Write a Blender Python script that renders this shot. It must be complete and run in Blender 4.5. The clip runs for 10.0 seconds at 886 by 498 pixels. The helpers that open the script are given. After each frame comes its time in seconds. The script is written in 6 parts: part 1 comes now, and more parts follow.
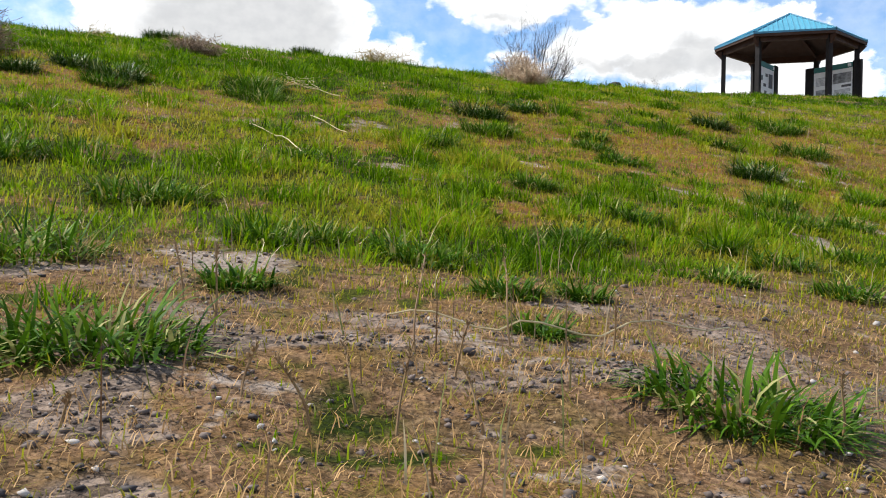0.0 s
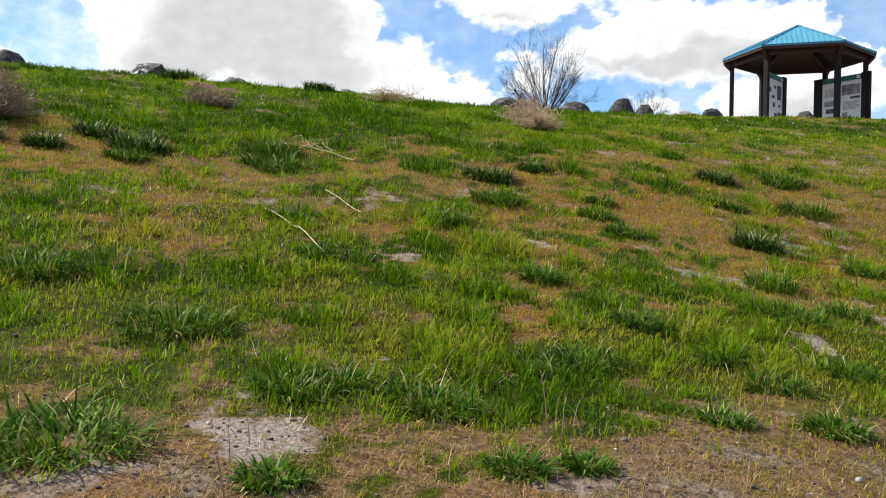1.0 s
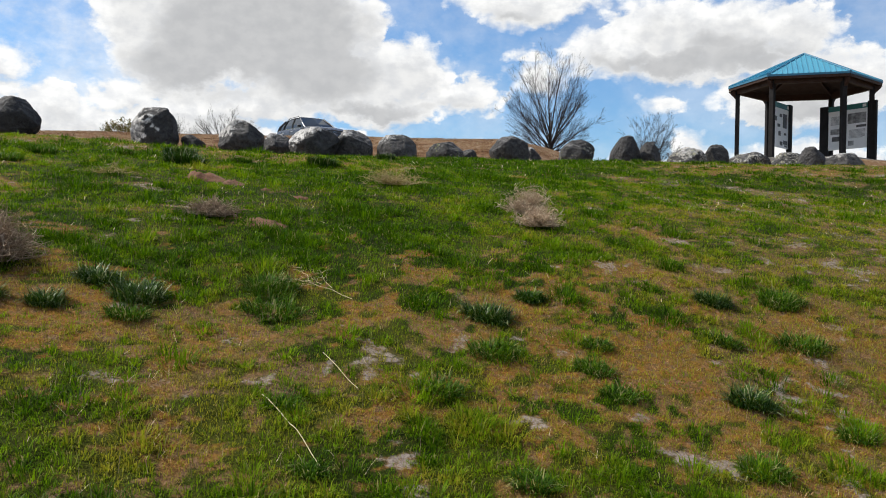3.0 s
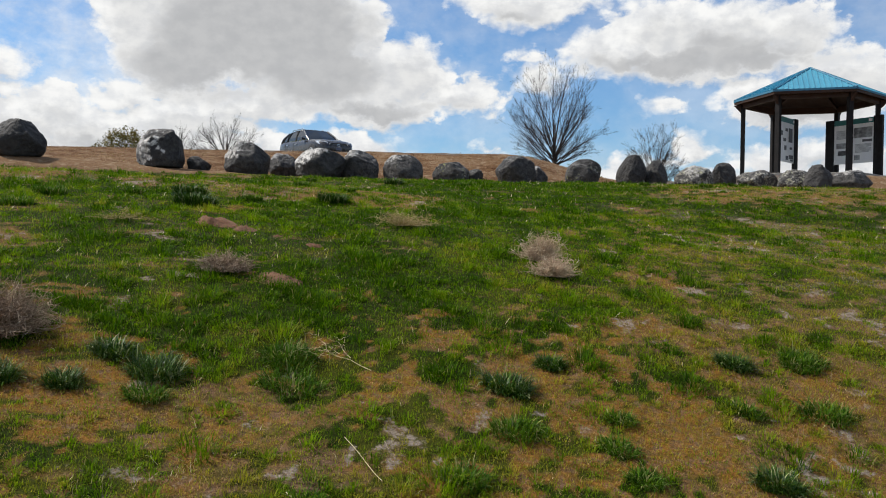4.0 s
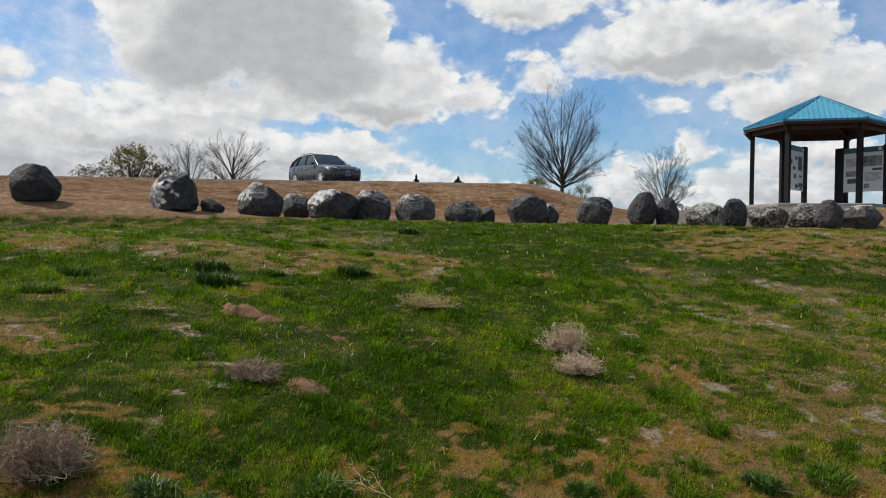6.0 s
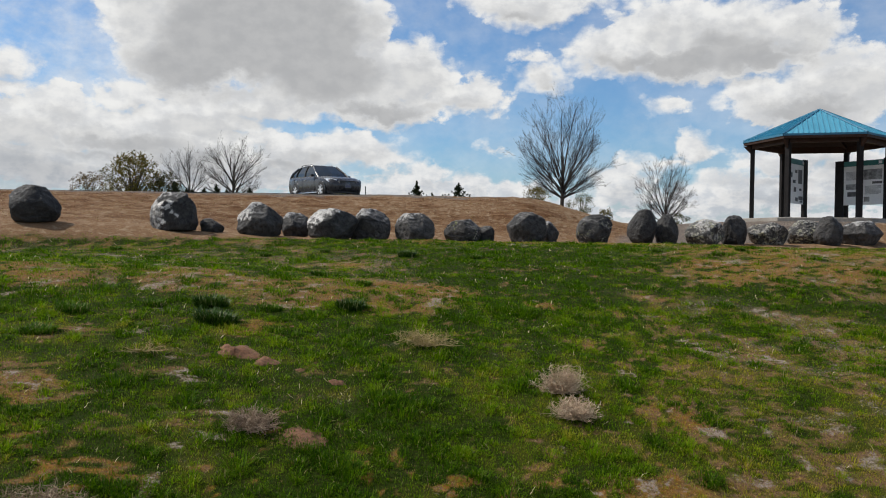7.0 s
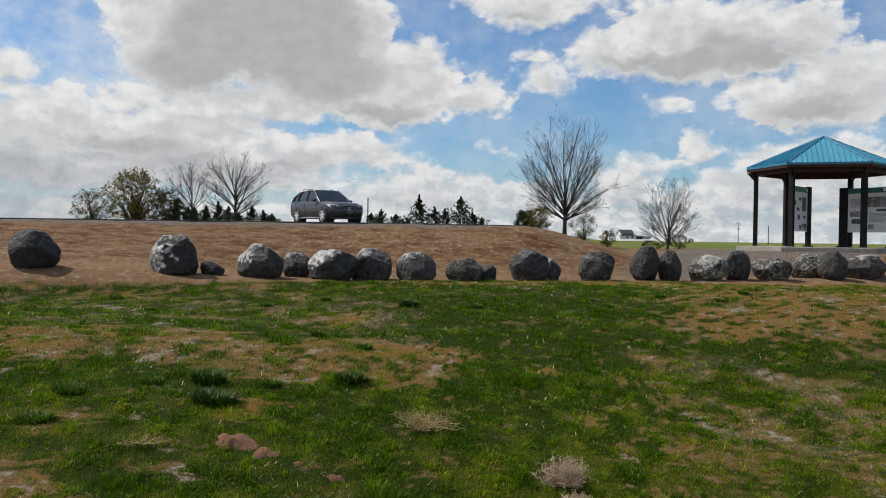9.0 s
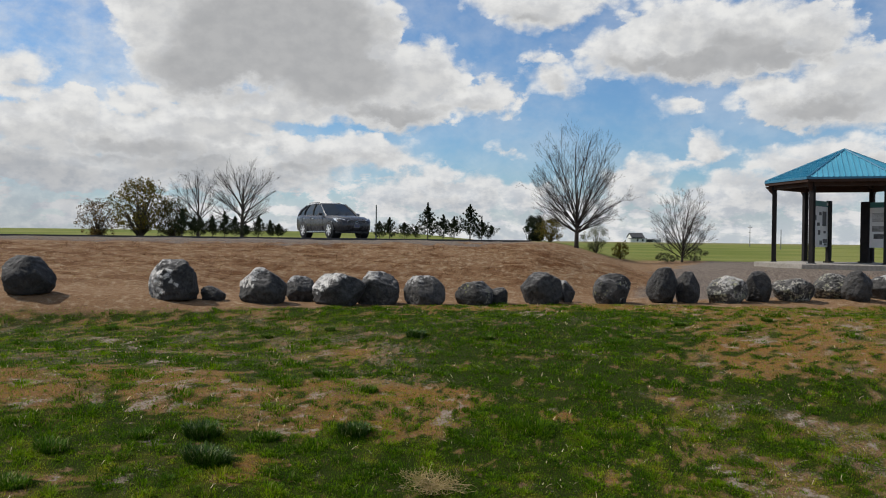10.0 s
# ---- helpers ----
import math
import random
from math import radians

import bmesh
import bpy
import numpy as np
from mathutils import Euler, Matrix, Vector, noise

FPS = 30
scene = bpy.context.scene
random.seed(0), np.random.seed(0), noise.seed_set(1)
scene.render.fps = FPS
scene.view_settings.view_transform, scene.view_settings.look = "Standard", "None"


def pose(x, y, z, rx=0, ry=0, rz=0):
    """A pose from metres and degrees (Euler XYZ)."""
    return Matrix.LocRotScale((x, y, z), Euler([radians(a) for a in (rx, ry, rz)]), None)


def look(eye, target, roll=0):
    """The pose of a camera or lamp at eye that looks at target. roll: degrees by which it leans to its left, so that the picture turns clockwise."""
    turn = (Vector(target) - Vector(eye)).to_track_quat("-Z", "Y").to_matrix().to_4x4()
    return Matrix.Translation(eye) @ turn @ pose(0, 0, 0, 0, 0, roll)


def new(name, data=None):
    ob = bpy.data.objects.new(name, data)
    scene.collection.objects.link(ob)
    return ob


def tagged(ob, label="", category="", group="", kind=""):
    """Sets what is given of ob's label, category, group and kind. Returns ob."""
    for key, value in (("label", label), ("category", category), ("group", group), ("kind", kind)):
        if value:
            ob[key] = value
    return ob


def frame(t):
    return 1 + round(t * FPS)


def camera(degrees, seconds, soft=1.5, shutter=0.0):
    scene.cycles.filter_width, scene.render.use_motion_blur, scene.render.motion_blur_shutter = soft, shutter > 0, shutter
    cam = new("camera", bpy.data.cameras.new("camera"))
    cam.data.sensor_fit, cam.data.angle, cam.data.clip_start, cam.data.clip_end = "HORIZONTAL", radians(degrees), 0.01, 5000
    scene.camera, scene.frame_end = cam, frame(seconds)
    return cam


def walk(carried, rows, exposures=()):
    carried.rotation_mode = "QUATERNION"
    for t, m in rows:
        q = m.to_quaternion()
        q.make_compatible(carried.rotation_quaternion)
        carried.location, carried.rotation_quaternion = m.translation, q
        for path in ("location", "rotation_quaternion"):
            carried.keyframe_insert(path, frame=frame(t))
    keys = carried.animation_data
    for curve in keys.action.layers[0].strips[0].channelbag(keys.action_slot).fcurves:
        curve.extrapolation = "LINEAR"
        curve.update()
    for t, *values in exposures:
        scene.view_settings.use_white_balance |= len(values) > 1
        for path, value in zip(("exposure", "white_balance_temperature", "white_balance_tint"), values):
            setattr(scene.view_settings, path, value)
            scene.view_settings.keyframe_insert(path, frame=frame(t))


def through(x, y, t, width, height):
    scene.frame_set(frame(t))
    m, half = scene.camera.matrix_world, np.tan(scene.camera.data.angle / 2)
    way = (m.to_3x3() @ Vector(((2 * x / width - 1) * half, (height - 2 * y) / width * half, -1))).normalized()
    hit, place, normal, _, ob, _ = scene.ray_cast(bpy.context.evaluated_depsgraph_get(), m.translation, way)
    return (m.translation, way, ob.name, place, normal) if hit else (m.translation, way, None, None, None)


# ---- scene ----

# ---------------------------------------------------------------- camera
cam = camera(54.7, 10.0, soft=1.05)
# seconds, x, y, z, yaw, pitch, lean to the left
PATH = [
    (0.0, 0.013, 0.007, 0.348, 0.23, -0.69, 1.0),
    (0.5, 0.012, -0.103, 0.581, 0.57, -0.69, 0.9),
    (1.0, -0.007, -0.192, 0.864, 0.83, -0.72, 0.9),
    (1.5, 0.024, -0.275, 1.178, 0.95, -0.69, 0.9),
    (2.0, 0.054, -0.369, 1.506, 1.09, -0.72, 0.9),
    (2.5, 0.060, -0.315, 1.784, 1.23, -0.74, 0.9),
    (4.0, -0.127, -0.134, 2.673, 1.35, -0.72, 0.9),
    (4.5, -0.310, -0.134, 2.965, 1.43, -0.72, 0.9),
    (5.0, -0.396, -0.136, 3.266, 1.49, -0.69, 0.9),
    (5.5, -0.430, -0.175, 3.565, 1.52, -0.72, 0.9),
    (7.0, -0.377, -0.183, 4.418, 1.63, -0.74, 0.9),
    (7.5, -0.376, -0.084, 4.691, 1.66, -0.72, 0.9),
    (8.0, -0.341, -0.110, 4.990, 1.72, -0.72, 0.9),
    (8.5, -0.336, -0.099, 5.317, 1.78, -0.66, 0.8),
    (9.0, -0.357, -0.024, 5.590, 1.83, -0.72, 0.8),
    (9.5, -0.339, 0.476, 5.907, 1.83, -0.66, 0.7),
    (10.0, -0.399, 0.898, 6.196, 2.44, -0.63, 0.7),
]
EXPOSURES = [(0.0, 0.58), (1.0, 0.48), (2.5, 0.22), (4.0, 0.0), (5.5, -0.08), (7.0, -0.16), (10.0, -0.26)]
walk(cam, [(t, pose(x, y, z, 90 + pitch, -lean, yaw)) for t, x, y, z, yaw, pitch, lean in PATH], EXPOSURES)

# ---------------------------------------------------------------- node helpers


class Nodes:
    """Short hand for building a node tree."""

    def __init__(self, tree):
        self.tree = tree

    def add(self, kind, **sets):
        n = self.tree.nodes.new(kind)
        for key, value in sets.items():
            setattr(n, key, value)
        return n

    def put(self, socket, value):
        if hasattr(value, "is_output"):
            self.tree.links.new(value, socket)
        elif value is not None:
            if socket.type == "RGBA" and not isinstance(value, (int, float)) and len(value) == 3:
                value = (*value, 1)
            socket.default_value = value

    def math(self, op, a, b=None, c=None, clamp=False):
        n = self.add("ShaderNodeMath", operation=op, use_clamp=clamp)
        for i, v in enumerate((a, b, c)):
            if v is not None:
                self.put(n.inputs[i], v)
        return n.outputs[0]

    def step(self, v, lo, hi, to0=0.0, to1=1.0):
        n = self.add("ShaderNodeMapRange", interpolation_type="SMOOTHSTEP")
        for i, s in enumerate((v, lo, hi, to0, to1)):
            self.put(n.inputs[i], s)
        return n.outputs[0]

    def noise(self, scale, detail=4, rough=0.55, vec=None, dist=0.0, out=0):
        n = self.add("ShaderNodeTexNoise")
        n.inputs["Scale"].default_value, n.inputs["Detail"].default_value = scale, detail
        n.inputs["Roughness"].default_value, n.inputs["Distortion"].default_value = rough, dist
        if vec is not None:
            self.put(n.inputs["Vector"], vec)
        return n.outputs[out]

    def voronoi(self, scale, vec=None, feature="F1", out="Distance"):
        n = self.add("ShaderNodeTexVoronoi", feature=feature)
        n.inputs["Scale"].default_value = scale
        if vec is not None:
            self.put(n.inputs["Vector"], vec)
        return n.outputs[out]

    def mix(self, f, a, b, blend="MIX"):
        n = self.add("ShaderNodeMix", data_type="RGBA", blend_type=blend)
        self.put(n.inputs[0], f), self.put(n.inputs[6], a), self.put(n.inputs[7], b)
        return n.outputs[2]

    def place(self):
        return self.add("ShaderNodeTexCoord").outputs["Object"]

    def world(self):
        return self.add("ShaderNodeNewGeometry").outputs["Position"]

    def bump(self, height, strength=0.5, distance=0.02):
        n = self.add("ShaderNodeBump")
        n.inputs["Strength"].default_value, n.inputs["Distance"].default_value = strength, distance
        self.put(n.inputs["Height"], height)
        return n.outputs[0]


def material(name, fill, rough=0.7, metal=0.0, **more):
    """fill(n) returns colour, normal or None, roughness or None."""
    m = bpy.data.materials.new(name)
    m.use_nodes = True
    n = Nodes(m.node_tree)
    bsdf = m.node_tree.nodes["Principled BSDF"]
    colour, normal, gloss = fill(n)
    n.put(bsdf.inputs["Base Color"], colour)
    n.put(bsdf.inputs["Normal"], normal) if normal is not None else None
    n.put(bsdf.inputs["Roughness"], rough if gloss is None else gloss)
    bsdf.inputs["Metallic"].default_value = metal
    for key, value in more.items():
        bsdf.inputs[key.replace("_", " ")].default_value = value
    return m


def grained(name, colour, other, scale=20, rough=0.7, metal=0.0, bump=0.2, depth=0.005, **more):
    """A plain surface that varies at two scales."""
    def fill(n):
        p = n.place()
        f = n.math("ADD", n.math("MULTIPLY", n.noise(scale, 5, vec=p), 0.6), n.math("MULTIPLY", n.noise(scale / 9, 3, vec=p), 0.4))
        f = n.step(f, 0.32, 0.68)
        return n.mix(f, colour, other), n.bump(n.noise(scale * 3, 4, vec=p), bump, depth), n.step(n.noise(scale / 4, 3, vec=p), 0.3, 0.7, rough - 0.08, rough + 0.08)
    return material(name, fill, rough, metal, **more)


# ---------------------------------------------------------------- sky and sun
SUN_TURN, SUN_HIGH = -77.0, 50.0  # degrees from straight ahead (left is minus), and above the horizon
world = bpy.data.worlds.new("sky")
scene.world = world
world.use_nodes = True
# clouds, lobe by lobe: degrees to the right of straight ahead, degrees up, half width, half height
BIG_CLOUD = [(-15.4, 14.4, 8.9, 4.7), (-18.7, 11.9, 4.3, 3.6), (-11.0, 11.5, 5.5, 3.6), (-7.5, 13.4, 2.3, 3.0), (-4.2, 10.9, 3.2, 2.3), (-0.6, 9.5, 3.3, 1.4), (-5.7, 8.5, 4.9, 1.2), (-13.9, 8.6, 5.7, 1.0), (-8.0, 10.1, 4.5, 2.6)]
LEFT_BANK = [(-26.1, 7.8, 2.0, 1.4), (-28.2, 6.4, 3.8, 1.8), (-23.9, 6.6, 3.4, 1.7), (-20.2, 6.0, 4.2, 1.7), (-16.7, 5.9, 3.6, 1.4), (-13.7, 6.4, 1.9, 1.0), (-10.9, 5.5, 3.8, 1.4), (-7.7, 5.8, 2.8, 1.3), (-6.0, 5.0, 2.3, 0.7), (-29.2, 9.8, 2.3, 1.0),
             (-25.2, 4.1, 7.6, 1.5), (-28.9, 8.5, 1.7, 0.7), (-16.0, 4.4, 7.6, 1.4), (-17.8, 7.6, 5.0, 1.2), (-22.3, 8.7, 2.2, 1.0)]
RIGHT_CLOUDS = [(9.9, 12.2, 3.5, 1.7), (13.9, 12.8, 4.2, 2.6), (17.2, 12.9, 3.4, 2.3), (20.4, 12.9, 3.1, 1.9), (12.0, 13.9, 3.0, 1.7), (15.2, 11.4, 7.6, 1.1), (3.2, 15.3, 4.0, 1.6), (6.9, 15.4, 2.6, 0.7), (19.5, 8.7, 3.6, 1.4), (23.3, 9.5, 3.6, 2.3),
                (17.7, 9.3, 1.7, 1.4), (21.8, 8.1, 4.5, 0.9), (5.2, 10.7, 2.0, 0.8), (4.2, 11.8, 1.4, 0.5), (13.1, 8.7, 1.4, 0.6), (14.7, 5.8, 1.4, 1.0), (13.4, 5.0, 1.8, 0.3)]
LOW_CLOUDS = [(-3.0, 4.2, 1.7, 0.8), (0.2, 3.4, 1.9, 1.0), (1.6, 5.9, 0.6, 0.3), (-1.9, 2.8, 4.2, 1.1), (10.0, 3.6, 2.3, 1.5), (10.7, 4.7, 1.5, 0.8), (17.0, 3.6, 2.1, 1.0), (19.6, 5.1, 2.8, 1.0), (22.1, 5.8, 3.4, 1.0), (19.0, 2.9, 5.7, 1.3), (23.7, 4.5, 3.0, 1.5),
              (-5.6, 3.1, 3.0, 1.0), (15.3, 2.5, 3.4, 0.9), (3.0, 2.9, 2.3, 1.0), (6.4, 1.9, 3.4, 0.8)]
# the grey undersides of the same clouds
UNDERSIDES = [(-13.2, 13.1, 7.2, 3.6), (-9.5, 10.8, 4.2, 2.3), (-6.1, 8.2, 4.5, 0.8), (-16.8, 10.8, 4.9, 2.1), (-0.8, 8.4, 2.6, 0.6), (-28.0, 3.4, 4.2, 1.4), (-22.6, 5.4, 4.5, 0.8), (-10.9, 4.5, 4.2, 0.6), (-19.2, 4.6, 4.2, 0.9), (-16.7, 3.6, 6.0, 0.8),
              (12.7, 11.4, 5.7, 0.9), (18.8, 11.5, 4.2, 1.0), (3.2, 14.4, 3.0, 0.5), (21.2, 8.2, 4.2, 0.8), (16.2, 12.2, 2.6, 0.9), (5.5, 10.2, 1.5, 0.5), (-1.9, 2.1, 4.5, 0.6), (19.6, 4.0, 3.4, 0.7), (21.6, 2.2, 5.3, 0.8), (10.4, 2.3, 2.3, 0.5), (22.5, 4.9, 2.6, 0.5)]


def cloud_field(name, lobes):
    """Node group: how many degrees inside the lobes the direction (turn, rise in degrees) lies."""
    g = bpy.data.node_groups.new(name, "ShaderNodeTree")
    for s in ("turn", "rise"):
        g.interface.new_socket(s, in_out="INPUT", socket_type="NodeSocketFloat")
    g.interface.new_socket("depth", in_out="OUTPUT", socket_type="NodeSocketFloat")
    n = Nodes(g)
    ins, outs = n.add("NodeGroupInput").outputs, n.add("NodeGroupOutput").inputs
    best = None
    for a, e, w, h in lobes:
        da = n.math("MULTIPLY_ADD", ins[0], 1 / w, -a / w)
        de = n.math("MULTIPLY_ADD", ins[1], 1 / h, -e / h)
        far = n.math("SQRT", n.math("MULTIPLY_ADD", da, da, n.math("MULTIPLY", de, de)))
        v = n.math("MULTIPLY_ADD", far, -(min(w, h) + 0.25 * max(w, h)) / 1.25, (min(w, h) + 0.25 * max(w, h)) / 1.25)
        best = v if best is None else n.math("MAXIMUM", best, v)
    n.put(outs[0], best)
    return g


def build_sky():
    n = Nodes(world.node_tree)
    for old in list(world.node_tree.nodes):
        world.node_tree.nodes.remove(old)
    d = n.add("ShaderNodeTexCoord").outputs["Generated"]
    sep = n.add("ShaderNodeSeparateXYZ")
    n.put(sep.inputs[0], d)
    x, y, z = sep.outputs
    turn = n.math("MULTIPLY", n.math("ARCTAN2", x, y), 57.2958)
    rise = n.math("MULTIPLY", n.math("ARCSINE", z), 57.2958)
    comb = n.add("ShaderNodeCombineXYZ")
    n.put(comb.inputs[0], turn), n.put(comb.inputs[1], n.math("MULTIPLY", rise, 1.35))
    spot = comb.outputs[0]
    # the outlines billow at three sizes
    wave, curl = n.add("ShaderNodeSeparateColor"), n.add("ShaderNodeSeparateColor")
    n.put(wave.inputs[0], n.noise(0.22, 3, 0.5, spot, out=1)), n.put(curl.inputs[0], n.noise(0.75, 5, 0.6, spot, out=1))
    t2 = n.math("MULTIPLY_ADD", n.math("SUBTRACT", wave.outputs[0], 0.5), 3.4, n.math("MULTIPLY_ADD", n.math("SUBTRACT", curl.outputs[0], 0.5), 2.0, turn))
    r2 = n.math("MULTIPLY_ADD", n.math("SUBTRACT", wave.outputs[1], 0.5), 2.0, n.math("MULTIPLY_ADD", n.math("SUBTRACT", curl.outputs[1], 0.5), 1.6, rise))
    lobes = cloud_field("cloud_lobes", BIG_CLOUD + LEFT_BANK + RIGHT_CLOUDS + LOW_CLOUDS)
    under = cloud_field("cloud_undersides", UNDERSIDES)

    def field(group, dt, dr):
        f = n.add("ShaderNodeGroup", node_tree=group)
        n.put(f.inputs[0], n.math("ADD", t2, dt)), n.put(f.inputs[1], n.math("ADD", r2, dr))
        return f.outputs[0]
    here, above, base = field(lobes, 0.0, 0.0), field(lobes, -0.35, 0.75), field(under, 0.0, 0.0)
    # away from straight ahead broken cloud goes on
    away = n.math("MAXIMUM", n.step(n.math("ABSOLUTE", turn), 31.0, 40.0), n.step(rise, 17.0, 22.0))
    broad = n.step(n.noise(2.2, 6, 0.55, d), 0.48, 0.68, -1.5, 1.5)
    ahead = n.math("SUBTRACT", 1.0, away)
    here = n.math("ADD", n.math("MULTIPLY", n.math("MAXIMUM", here, -1.6), ahead), n.math("MULTIPLY", broad, away))
    billow = n.noise(0.95, 7, 0.58, spot)
    heap = n.math("SUBTRACT", 1.0, n.math("MULTIPLY", n.voronoi(0.85, spot, "SMOOTH_F1"), 1.25))
    puff = n.math("MULTIPLY_ADD", n.math("SUBTRACT", billow, 0.5), 1.5, n.math("MULTIPLY", n.math("SUBTRACT", heap, 0.45), 0.55))
    inside = n.math("ADD", here, puff)
    ragged = n.step(n.noise(0.30, 3, 0.5, spot), 0.35, 0.65, 0.22, 0.85)
    cover = n.step(inside, n.math("MULTIPLY", ragged, -1.0), ragged)
    # thin veil, thicker on the left, and haze towards the horizon
    veil = n.math("MULTIPLY", n.step(n.noise(0.13, 6, 0.62, spot), 0.34, 0.64), n.step(turn, -22.0, -4.0, 0.72, 0.28))
    haze = n.step(rise, 0.3, 5.0, 0.86, 0.0)
    flat = n.add("ShaderNodeCombineXYZ")
    n.put(flat.inputs[0], turn), n.put(flat.inputs[1], n.math("MULTIPLY", rise, 2.4))
    small = n.noise(0.40, 7, 0.6, flat.outputs[0])
    low_cover = n.math("MULTIPLY", n.step(small, 0.45, 0.53), n.step(rise, n.step(turn, -4.0, 4.0, 6.0, 4.6), n.step(turn, -4.0, 4.0, 3.0, 2.4)))
    cover = n.math("MAXIMUM", n.math("MAXIMUM", cover, low_cover), n.math("MAXIMUM", veil, haze))
    shade = n.math("MULTIPLY", n.step(n.math("MULTIPLY_ADD", puff, 0.40, base), -0.9, 1.1), n.step(inside, 0.0, 1.2))
    shade = n.math("MAXIMUM", shade, n.math("MULTIPLY", n.step(n.math("MULTIPLY_ADD", puff, -0.55, above), 0.1, 1.3), n.step(rise, 2.0, 8.0, 0.62, 0.40)))
    lit = n.step(n.math("MULTIPLY_ADD", billow, 0.8, n.math("MULTIPLY", heap, 0.3)), 0.35, 0.72)
    white = n.mix(lit, (0.82, 0.835, 0.855), (1.01, 1.01, 0.995))
    grey = n.mix(lit, (0.51, 0.518, 0.53), (0.575, 0.58, 0.587))
    tone = n.mix(shade, white, grey)
    low = n.step(rise, 0.8, 6.5, 1.0, 0.0)
    tone = n.mix(n.math("MULTIPLY", low, 0.62), tone, n.mix(n.step(n.math("MULTIPLY_ADD", billow, 0.4, n.math("MULTIPLY", small, 0.6)), 0.43, 0.58), (0.54, 0.61, 0.70), (0.93, 0.935, 0.94)))
    # a darker rain-grey bank low on the left
    bank = n.math("MULTIPLY", n.step(turn, -30.0, -17.0, 0.85, 0.0), n.step(rise, 2.0, 6.5, 1.0, 0.0))
    tone = n.mix(n.math("MULTIPLY", bank, 0.75), tone, n.mix(lit, (0.40, 0.44, 0.50), (0.56, 0.585, 0.62)))
    cover = n.math("MAXIMUM", cover, bank)
    sky = n.add("ShaderNodeTexSky", sky_type="NISHITA", sun_disc=False)
    sky.sun_elevation, sky.sun_rotation = radians(SUN_HIGH), radians(SUN_TURN)
    sky.dust_density, sky.ozone_density, sky.air_density = 0.6, 1.6, 1.0
    clear, cloudy = n.add("ShaderNodeBackground"), n.add("ShaderNodeBackground")
    n.put(clear.inputs[0], n.mix(1.0, sky.outputs[0], (0.70, 0.98, 1.24), "MULTIPLY"))
    clear.inputs[1].default_value = 0.105
    n.put(cloudy.inputs[0], tone)
    cloudy.inputs[1].default_value = 0.95
    both = n.add("ShaderNodeMixShader")
    n.put(both.inputs[0], cover), n.put(both.inputs[1], clear.outputs[0]), n.put(both.inputs[2], cloudy.outputs[0])
    n.put(n.add("ShaderNodeOutputWorld").inputs[0], both.outputs[0])


build_sky()
sun = new("sun", bpy.data.lights.new("sun", "SUN"))
sun.data.energy, sun.data.angle, sun.data.color = 4.8, radians(0.6), (1.0, 0.95, 0.88)
_a, _e = radians(SUN_TURN), radians(SUN_HIGH)
sun.matrix_world = look((40 * math.sin(_a) * math.cos(_e), 40 * math.cos(_a) * math.cos(_e), 40 * math.sin(_e)), (0, 0, 0))

# ---------------------------------------------------------------- the lie of the land


def smooth(lo, hi, v):
    s = np.clip((v - lo) / (hi - lo), 0, 1)
    return s * s * (3 - 2 * s)


def curve(knots, values, v):
    """A smooth curve through knots."""
    k, p = np.array(knots, float), np.array(values, float)
    m = np.gradient(p, k)
    v = np.clip(v, k[0], k[-1])
    i = np.clip(np.searchsorted(k, v) - 1, 0, len(k) - 2)
    h = k[i + 1] - k[i]
    s = (v - k[i]) / h
    return (p[i] * (1 + 2 * s) * (1 - s) ** 2 + p[i + 1] * s * s * (3 - 2 * s) + h * (m[i] * s * (1 - s) ** 2 - m[i + 1] * s * s * (1 - s)))


def lattice(x, y, seed):
    i, j = np.floor(x), np.floor(y)
    u, v = x - i, y - j
    u, v = u * u * (3 - 2 * u), v * v * (3 - 2 * v)

    def at(a, b):
        s = np.sin(a * 127.1 + b * 311.7 + seed * 74.7) * 43758.5453
        return s - np.floor(s)
    return (at(i, j) * (1 - u) + at(i + 1, j) * u) * (1 - v) + (at(i, j + 1) * (1 - u) + at(i + 1, j + 1) * u) * v


def fbm(x, y, scale, seed, octaves=4):
    """Noise between 0 and 1 over the plan."""
    total, weight, size = 0.0, 0.0, 1.0
    for o in range(octaves):
        total = total + size * lattice(x * scale * 2 ** o + 13.7 * o, y * scale * 2 ** o - 7.3 * o, seed + o)
        weight, size = weight + size, size * 0.55
    return total / weight


